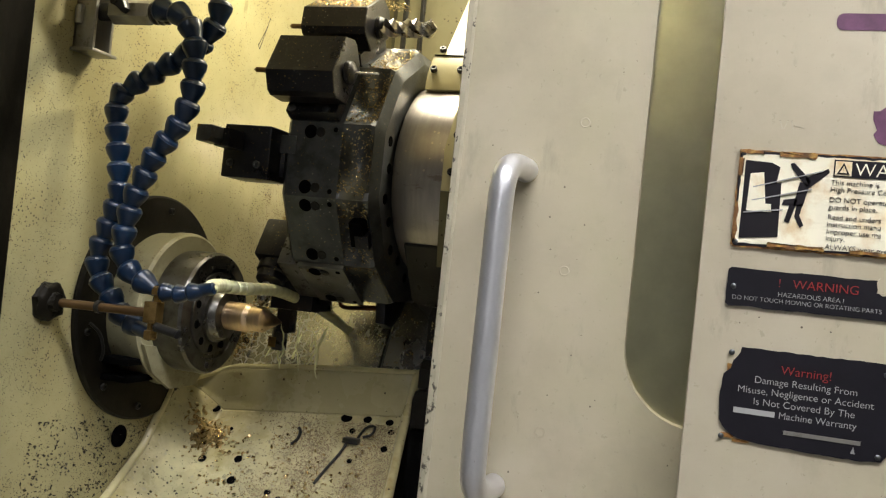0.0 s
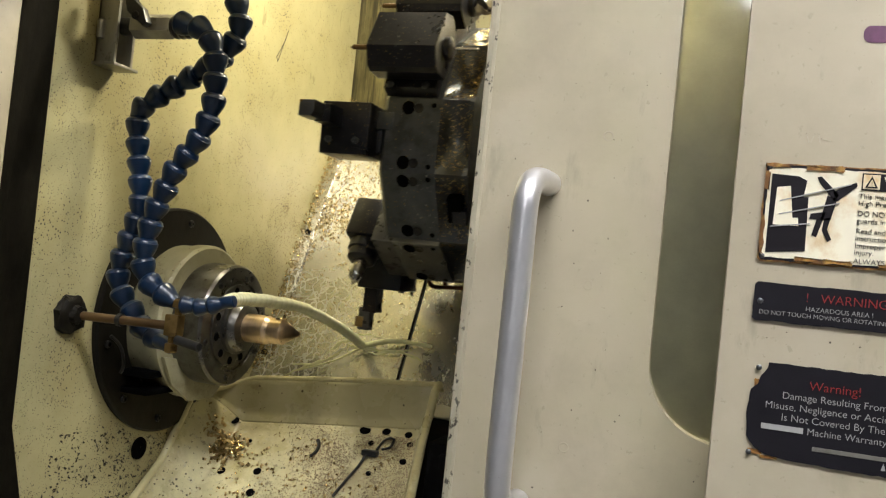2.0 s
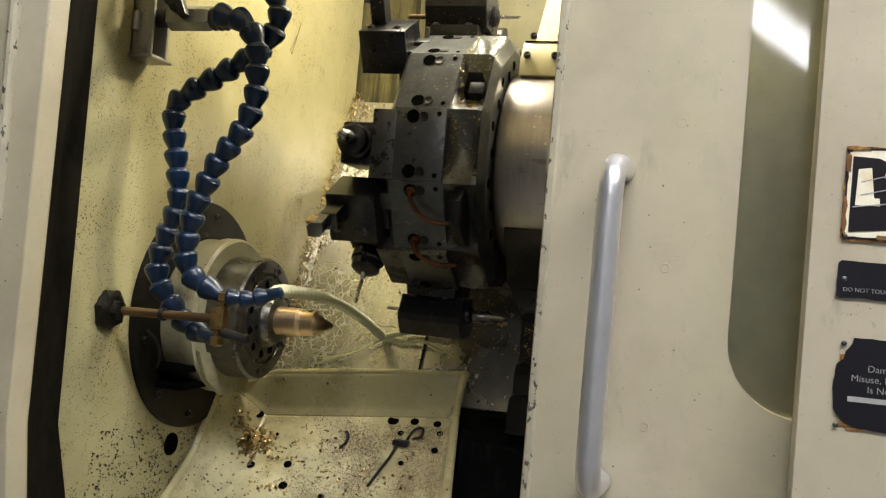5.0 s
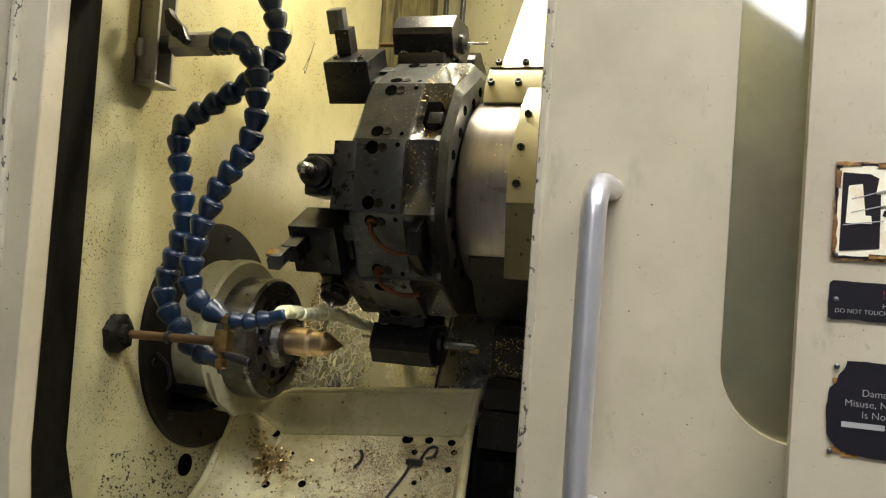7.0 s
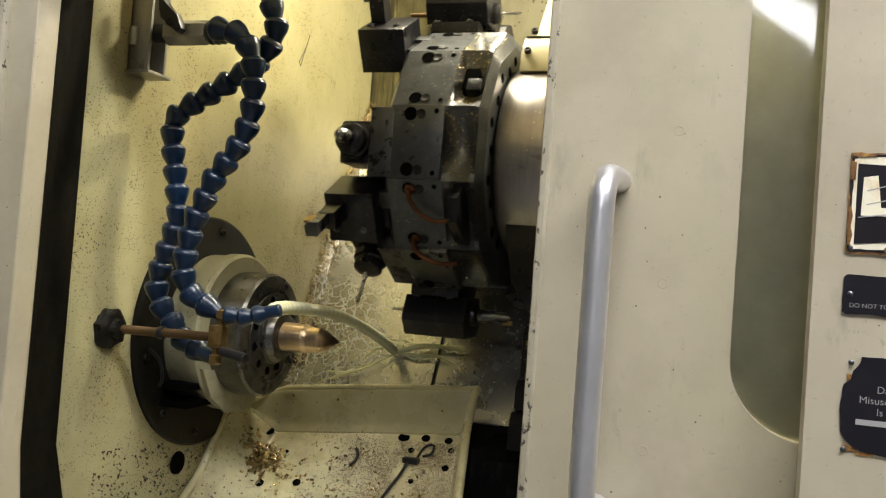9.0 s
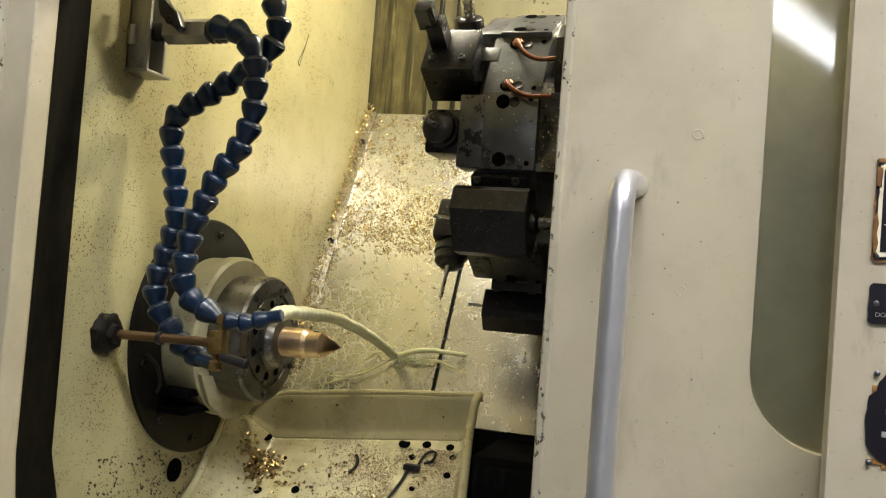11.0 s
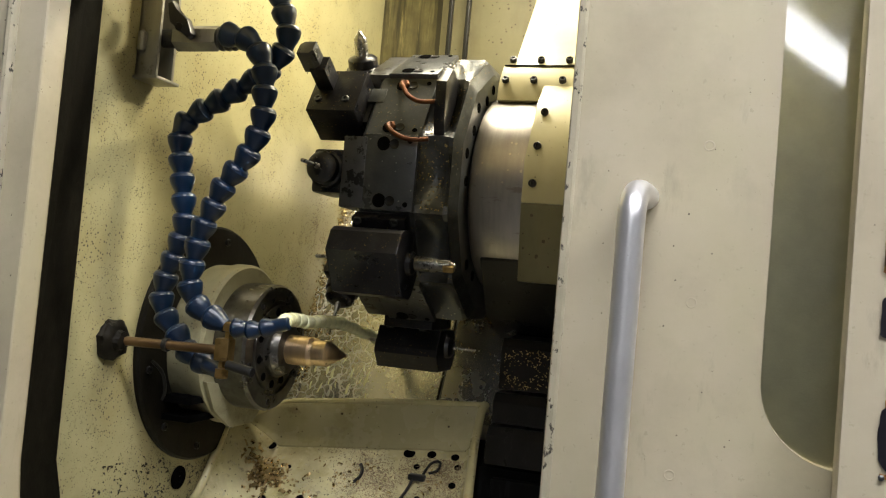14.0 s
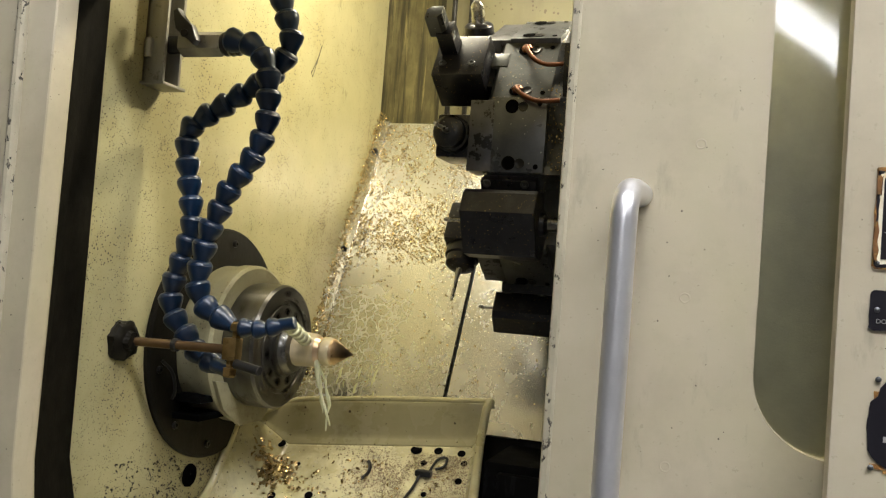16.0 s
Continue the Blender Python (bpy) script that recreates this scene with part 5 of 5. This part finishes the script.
def tray_sludge():
    """Fine brown sludge settled over the tray floor away from the headstock."""
    rng = np.random.default_rng(61)
    spots = []
    while len(spots) < 10000:
        x, y = rng.uniform(-0.46, TX1 + 0.01), rng.uniform(0.33, 0.512)
        want = min(1, max(0, (x + 0.44) / 0.14)) * (0.55 + 1.1 * noise.noise(Vector((x * 24, y * 24, 2))) + 0.5 * noise.noise(Vector((x * 80, y * 80, 4))))
        if rng.random() < want:
            spots.append(((x, y, on_tray_fast(x, y)), (0, -0.62, 0.78)))
    chips("tray_sludge", "fine brown sludge of chips settled on the tray floor", spots, 0.0020, 62, M_SLUDGE, "sludge")


def on_tray_fast(x, y):
    """Floor height away from the upturned sides."""
    run = y - 0.523 - 0.087 * (x + 0.294)
    return 0.921 + 0.1 * (x + 0.294) - 0.010 + 0.8 * (run + 0.016) + 0.0008


def cover_chips(t):
    """Chips clinging to the upper leaf of the way cover."""
    rng = np.random.default_rng(71)
    spots = []
    while len(spots) < 420:
        x, z = rng.uniform(0.150, 0.33), rng.uniform(1.038, 1.092)
        if rng.random() < 0.45 + noise.noise(Vector((x * 40, z * 40, 1))):
            spots.append(((x, 0.4545, z), (0, -1, 0.2)))
    ob = chips("chip_dusting", "", spots, 0.0022, 72)
    ob.parent = t
    tagged(ob, label="fine brass chips clinging to the cover", kind="stuff")


def grit_spread():
    """Black swarf flung against the headstock wall, thickest beside the hoses and under the flange."""
    rng = np.random.default_rng(21)
    spots = []
    while len(spots) < 9000:
        y, z = rng.uniform(0.075, 0.60), rng.uniform(0.70, 1.60)
        if math.hypot(y - 0.36, z - 1.062) < 0.166:
            continue
        d = 0.10 + 0.9 * math.exp(-((y - 0.16) / 0.09) ** 2 - ((z - 1.31) / 0.09) ** 2) + 0.42 * (z < 1.2)
        d += 1.6 * math.exp(-((y - 0.33) / 0.13) ** 2 - ((z - 0.83) / 0.075) ** 2)
        if rng.random() < 0.5 * d * (0.6 + 1.2 * noise.noise(Vector((y * 30, z * 30, 5)))):
            spots.append(((WX + 0.0002, y, z), (1, 0, 0)))
    chips("wall_grit", "black grit flung against the cream headstock wall", spots, 0.0013, 22, M_GRIT, "grit")
    spots = []
    while len(spots) < 1000:
        y, z = rng.uniform(0.14, 0.46), rng.uniform(0.72, 0.92)
        if math.hypot(y - 0.36, z - 1.062) > 0.17 and rng.random() < 0.5 + noise.noise(Vector((y * 40, z * 40, 5))):
            spots.append(((WX + 0.0002, y, z), (1, 0, 0)))
    chips("wall_grit", "black oily flakes on the wall under the flange", spots, 0.0038, 23, M_GRIT, "grit")


def oil_soot():
    """Brown oily spatter on the headstock wall above the foot of the guard plate."""
    rng = np.random.default_rng(81)
    spots = []
    while len(spots) < 800:
        y, z = rng.normal(0.685, 0.045), rng.normal(1.235, 0.055)
        if y > plate_y(z) - 0.012 or y < 0.5:
            continue
        if rng.random() < 0.45 + 0.9 * noise.noise(Vector((y * 50, z * 16, 7))):
            spots.append(((WX + 0.0002, y, z), (1, 0, 0)))
    chips("wall_soot", "brown oily spatter on the wall beside the guard plate", spots, 0.0016, 82, M_SOOT, "oil spatter")


# ---- coolant, in short rigid slugs that travel ----
STREAM = [(-0.340, 0.168, 1.111), (-0.356, 0.21, 1.1115), (-0.365, 0.25, 1.111), (-0.372, 0.33, 1.107), (-0.375, 0.41, 1.100), (-0.374, 0.49, 1.084), (-0.368, 0.57, 1.060), (-0.363, 0.645, 1.031)]
SPRAY_A = [(-0.363, 0.640, 1.034), (-0.330, 0.640, 1.044), (-0.297, 0.645, 1.049), (-0.226, 0.642, 1.046)]
SPRAY_B = [(-0.363, 0.640, 1.030), (-0.385, 0.630, 1.018), (-0.406, 0.622, 1.004), (-0.452, 0.612, 0.985)]


def coolant():
    slugs = []
    t = thing("coolant_stream", "pale milky coolant jet arching from the nozzle to the guard plate", "coolant")
    for line, step, r0, r1 in ((STREAM, 0.0165, 0.0090, 0.0078), (SPRAY_A, 0.0235, 0.0050, 0.0030), (SPRAY_B, 0.0205, 0.0018, 0.0010)):
        pts = smooth_path(line, step)
        for i, (a, b) in enumerate(zip(pts, pts[1:])):
            mid, d = (a + b) / 2, b - a
            r = r0 + (r1 - r0) * i / len(pts) + 0.0001 * math.sin(i * 2.1)
            ln = d.length * 0.62
            bm = lathe([(-ln * 1.3, 0.0), (-ln * 1.25, r * 0.6), (-ln * 1.05, r * 0.93), (-ln * 0.8, r), (0, r), (ln * 0.8, r), (ln * 1.05, r * 0.93), (ln * 1.25, r * 0.6), (ln * 1.3, 0.0)], "z", 16)
            ob = part("slug", bm, M_COOLANT, t)
            ob.matrix_basis = Matrix.Translation(mid) @ d.to_track_quat("Z", "Y").to_matrix().to_4x4()
            slugs.append((ob, mid.copy(), d.copy()))
    # loose ribbons: they fall from the tool while it cuts, and fan over the plate while the jet is free
    ribbons = []
    for i in range(9):
        ln, r = 0.036 + 0.010 * math.sin(i * 1.9), 0.0015 + 0.0006 * math.sin(i * 2.7)
        bend = 0.010 * math.sin(i * 1.3)
        pts = [Vector((bend * math.sin(math.pi * k / 8) + 0.0012 * math.sin(k * 2.2 + i), 0.0012 * math.cos(k * 1.7 + i), -ln + 2 * ln * k / 8)) for k in range(9)]
        bm = bmesh.new()
        rings = []
        for k, p in enumerate(pts):
            w = r * (0.15 + 0.85 * math.sin(math.pi * (k + 0.4) / 8.8)) * (1 + 0.3 * math.sin(k * 1.9 + i))
            rings.append([bm.verts.new(p + Vector((w * 1.5 * math.cos(a), w * 0.7 * math.sin(a), 0))) for a in (j * math.tau / 8 for j in range(8))])
        for a, b in zip(rings, rings[1:]):
            for k in range(8):
                bm.faces.new((a[k], a[(k + 1) % 8], b[(k + 1) % 8], b[k]))
        bm.faces.new(rings[0][::-1])
        bm.faces.new(rings[-1])
        ribbons.append(part("ribbon", bm, M_COOLANT, t, "thin falling ribbon of coolant"))
    # milky skin that the turning bar drags out of the collet
    skin = part("skin", lathe([(0.0, 0.0205), (0.002, 0.0228), (0.010, 0.0244), (0.022, 0.0240), (0.034, 0.0232), (0.0395, 0.0222), (0.041, 0.0208)], "x", 40), M_FROTH, t, "frothy pinkish coolant skin round the bar")
    tip = part("skin", lathe([(0.0, 0.0182), (0.0015, 0.0196), (0.007, 0.0199), (0.012, 0.0190), (0.0135, 0.0181)], "x", 40), M_FROTH, t)
    return slugs, skin, tip, ribbons


def coolant_spray():
    """Fine drops thrown up where the jet strikes the guard plate."""
    rng = np.random.default_rng(41)
    spots = []
    while len(spots) < 420:
        x, z = rng.normal(-0.35, 0.055), rng.normal(1.035, 0.024)
        y = min(plate_y(z) - 0.003, 0.640 - abs(rng.normal(0, 0.03)))
        spots.append(((x, y, z), (rng.normal(), -1, rng.normal())))
    chips("coolant_spray", "fine milky coolant drops splashing off the guard plate", spots, 0.0024, 42, M_COOLANT, "coolant")


# ---- build ----
room()
tube_fixture(0.45, -4.6, 24)
tube_fixture(0.75, -0.9, 90)
shell()
work_lamp(WORK_LAMP)
work_lamp(REAR_LAMP)
door()
right_panel()
headstock()
spindle_thing = spindle()
hoses()
tray()
bed()
turret_thing = turret()
live_tool(turret_thing, 0, False)
live_tool(turret_thing, -60, True)
live_tool(turret_thing, -120, True)
insert_tool(turret_thing, 60)
insert_tool(turret_thing, -30)
bore_block(turret_thing, 90, "pin", "drill")
bore_block(turret_thing, 120, "twist", "drill")
bore_block(turret_thing, -90, "bar", "pin")
bore_block(turret_thing, -150, "pin", "pin")
coolant_lines(turret_thing, -30)
housing_thing = housing()
cover_thing = way_cover()
chip_spread()
turret_chips(turret_thing)
cover_chips(cover_thing)
grit_spread()
oil_soot()
tray_sludge()
slugs, skin_part, tip_part, ribbons = coolant()
coolant_spray()


# ---- what moves ----
# seconds, place along the spindle axis, distance of the turret's axis from the spindle along the slanted ways
SLIDE = [
    (0, -0.3026, 0.2597), (0.5, -0.3033, 0.2565), (1, -0.3045, 0.2526), (1.3, -0.300, 0.258), (1.5, -0.2833, 0.2730), (2, -0.2100, 0.3287), (2.5, -0.1485, 0.3530), (3, -0.1440, 0.3530),
    (3.4, -0.1434, 0.3510), (3.7, -0.1434, 0.3490), (4.0, -0.1434, 0.3488), (4.2, -0.150, 0.342), (5.0, -0.240, 0.295), (5.8, -0.300, 0.276), (6.3, -0.3002, 0.2720), (6.5, -0.2990, 0.2749), (7, -0.2984, 0.2716),
    (7.5, -0.2984, 0.2692), (8, -0.2981, 0.2654), (8.3, -0.298, 0.270), (8.5, -0.2987, 0.2816), (8.75, -0.285, 0.299), (9, -0.2532, 0.3177), (9.2, -0.2254, 0.3354), (9.7, -0.155, 0.350), (10.2, -0.1410, 0.350), (10.8, -0.1395, 0.346),
    (11.3, -0.1399, 0.3401), (11.5, -0.1484, 0.3390), (12, -0.2207, 0.2929), (12.4, -0.286, 0.2890), (12.6, -0.2965, 0.2880), (13, -0.2977, 0.2827), (13.5, -0.2972, 0.2756), (14, -0.2975, 0.2827), (14.5, -0.2973, 0.2885),
    (14.7, -0.280, 0.308), (15, -0.2371, 0.3343), (15.5, -0.1650, 0.3526), (16, -0.1414, 0.3518)]
INDEX = [(0, 60), (3.35, 60), (3.45, 50), (3.52, 32), (3.6, 14), (3.68, 2), (3.75, 0), (9.9, 0), (10.05, -14), (10.2, -44), (10.35, -58), (10.45, -60), (16, -60)]


def along(rows, t, k):
    return float(np.interp(t, [r[0] for r in rows], [r[k] for r in rows]))


def motions():
    times = sorted({r[0] for r in SLIDE} | {r[0] for r in INDEX})
    rows_t, rows_h, rows_c = [], [], []
    for t in times:
        x, d = along(SLIDE, t, 1), along(SLIDE, t, 2)
        y, z = SY + 0.5 * d, SZ + 0.866 * d
        rows_t.append((t, pose(x, y, z, along(INDEX, t, 1), 0, 0)))
        rows_h.append((t, pose(x, y, z)))
        rows_c.append((t, pose(x, 0, 0)))
    walk(turret_thing, rows_t)
    walk(housing_thing, rows_h)
    walk(cover_thing, rows_c)
    # the spindle stands until the drilling is done, then turns
    rows = [(0, pose(WX, SY, SZ, 0, 0, 0)), (14.6, pose(WX, SY, SZ, 0, 0, 0))]
    rows += [(round(14.6 + 0.1 * k, 2), pose(WX, SY, SZ, -80 * k, 0, 0)) for k in range(1, 15)]
    walk(spindle_thing, rows)
    for ob, x0, x1 in ((skin_part, 0.062, 0.117), (tip_part, 0.062, 0.1665)):
        hid, out = pose(WX + x0, SY, SZ), pose(WX + x1, SY, SZ)
        walk(ob, [(0, hid), (14.55, hid), (14.8, out), (16, out)])
    # ribbons hang under the tool, or fan out where the jet strikes the plate
    for i, ob in enumerate(ribbons):
        u = (i - 4) / 4
        fall = Matrix.Translation((-0.365 + 0.040 * u + 0.004 * math.sin(i * 2.3), 0.47 + 0.012 * math.cos(i * 1.7), 1.030 - 0.012 * abs(u))) @ Matrix.Rotation(radians(9 * u), 4, "Y")
        z = 1.040 - 0.056 * max(0, -u) ** 1.15 - 0.012 * max(0, u) + 0.004 * math.sin(i * 2.1)
        lean = 68 + 26 / (1 + math.exp(-9 * u)) + 7 * math.sin(i * 1.7)
        fan = Matrix.Translation((-0.372 + 0.086 * u, plate_y(z) - 0.012, z)) @ Matrix.Rotation(radians(lean), 4, "Y")
        surge = Matrix.Translation((0.004 * math.cos(i), -0.002, 0.003 * math.sin(i * 1.4))) @ fan
        z2 = 1.005 + 0.010 * math.sin(i * 2.4)
        rest = Matrix.Translation((-0.515 + 0.013 * i, plate_y(z2) + 0.0009, z2)) @ Matrix.Rotation(radians(-28), 4, "X") @ Matrix.Rotation(radians(8 * math.sin(i * 3.1)), 4, "Y")
        creep = Matrix.Translation((0.001, -0.0026, -0.005)) @ rest
        if i % 2:
            fall = rest
        slip = Matrix.Translation((0.002 * math.sin(i), 0 if i % 2 == 0 else -0.006, -0.011)) @ fall
        run = rest
        if i < 2:
            run = Matrix.Translation((-0.389 + 0.004 * i, 0.368, 1.020 - 0.014 * i)) @ Matrix.Rotation(radians(-11), 4, "Y")
        pour = Matrix.Translation((0.001, -0.0027, -0.005)) @ run
        walk(ob, [(0, fall), (0.4, slip), (0.8, fall), (1.2, slip), (1.5, fall), (2.1, fan), (2.8, surge), (3.4, fan), (4.2, surge), (5.0, fan), (5.7, rest), (6.6, creep), (7.2, rest), (7.8, creep), (8.4, rest), (9.0, fan),
                  (10.0, surge), (11.0, fan), (11.9, surge), (12.4, rest), (13.0, creep), (13.6, rest), (14.2, creep), (14.6, rest), (14.8, run), (15.2, pour), (15.6, run), (16, pour)])
    # the jet arches freely until the bar turns, then it is thrown round the bar and drips from it
    for i, (ob, mid, d) in enumerate(slugs):
        free = Matrix.Translation(mid) @ d.to_track_quat("Z", "Y").to_matrix().to_4x4()
        tail = i - (len(slugs) - 7)
        if i < 5:
            a, b = Vector((-0.342, 0.170, 1.110)), Vector((-0.405, 0.345, 1.078))
            p, way = a.lerp(b, (i + 0.5) / 5), b - a
        elif tail < 0:
            ang = radians(-100 + 40 * (i % 9))
            p = Vector((-0.432 + 0.0008 * (i - 5), SY - 0.0122 * math.cos(ang), SZ + 0.0122 * math.sin(ang)))
            way = Vector((1, 0, 0.02 * math.sin(i)))
        else:
            p = Vector((-0.392 + 0.0016 * tail + 0.0003 * tail * tail, 0.360, 1.043 - 0.0105 * tail))
            way = Vector((0.20 + 0.03 * tail, 0.0, -1))
        last = Matrix.Translation(p) @ way.to_track_quat("Z", "Y").to_matrix().to_4x4()
        aside = min(1, max(0, (mid.y - 0.22) / 0.12))
        cut = Matrix.Translation((0.0008 * math.cos(i), 0.030 * aside * aside * (3 - 2 * aside), 0.0012 * math.sin(i * 0.7))) @ free
        shake = Matrix.Translation((0.0010 * math.sin(i * 1.3), 0.001 * math.cos(i * 0.9), 0.0010 * math.sin(i * 1.7)))
        drip = Matrix.Translation((0.001 * math.sin(i), 0, -0.002 if tail >= 0 else 0))
        walk(ob, [(0, cut), (0.7, shake @ cut), (1.45, cut), (1.75, free), (2.6, shake @ free), (3.4, free), (4.3, shake @ free), (5.0, free), (5.4, cut), (7.0, shake @ cut), (8.6, cut), (8.85, free),
                  (10.2, shake @ free), (11.9, free), (12.35, cut), (13.5, shake @ cut), (14.65, cut), (14.9, last), (15.4, drip @ last), (16, last)])


motions()
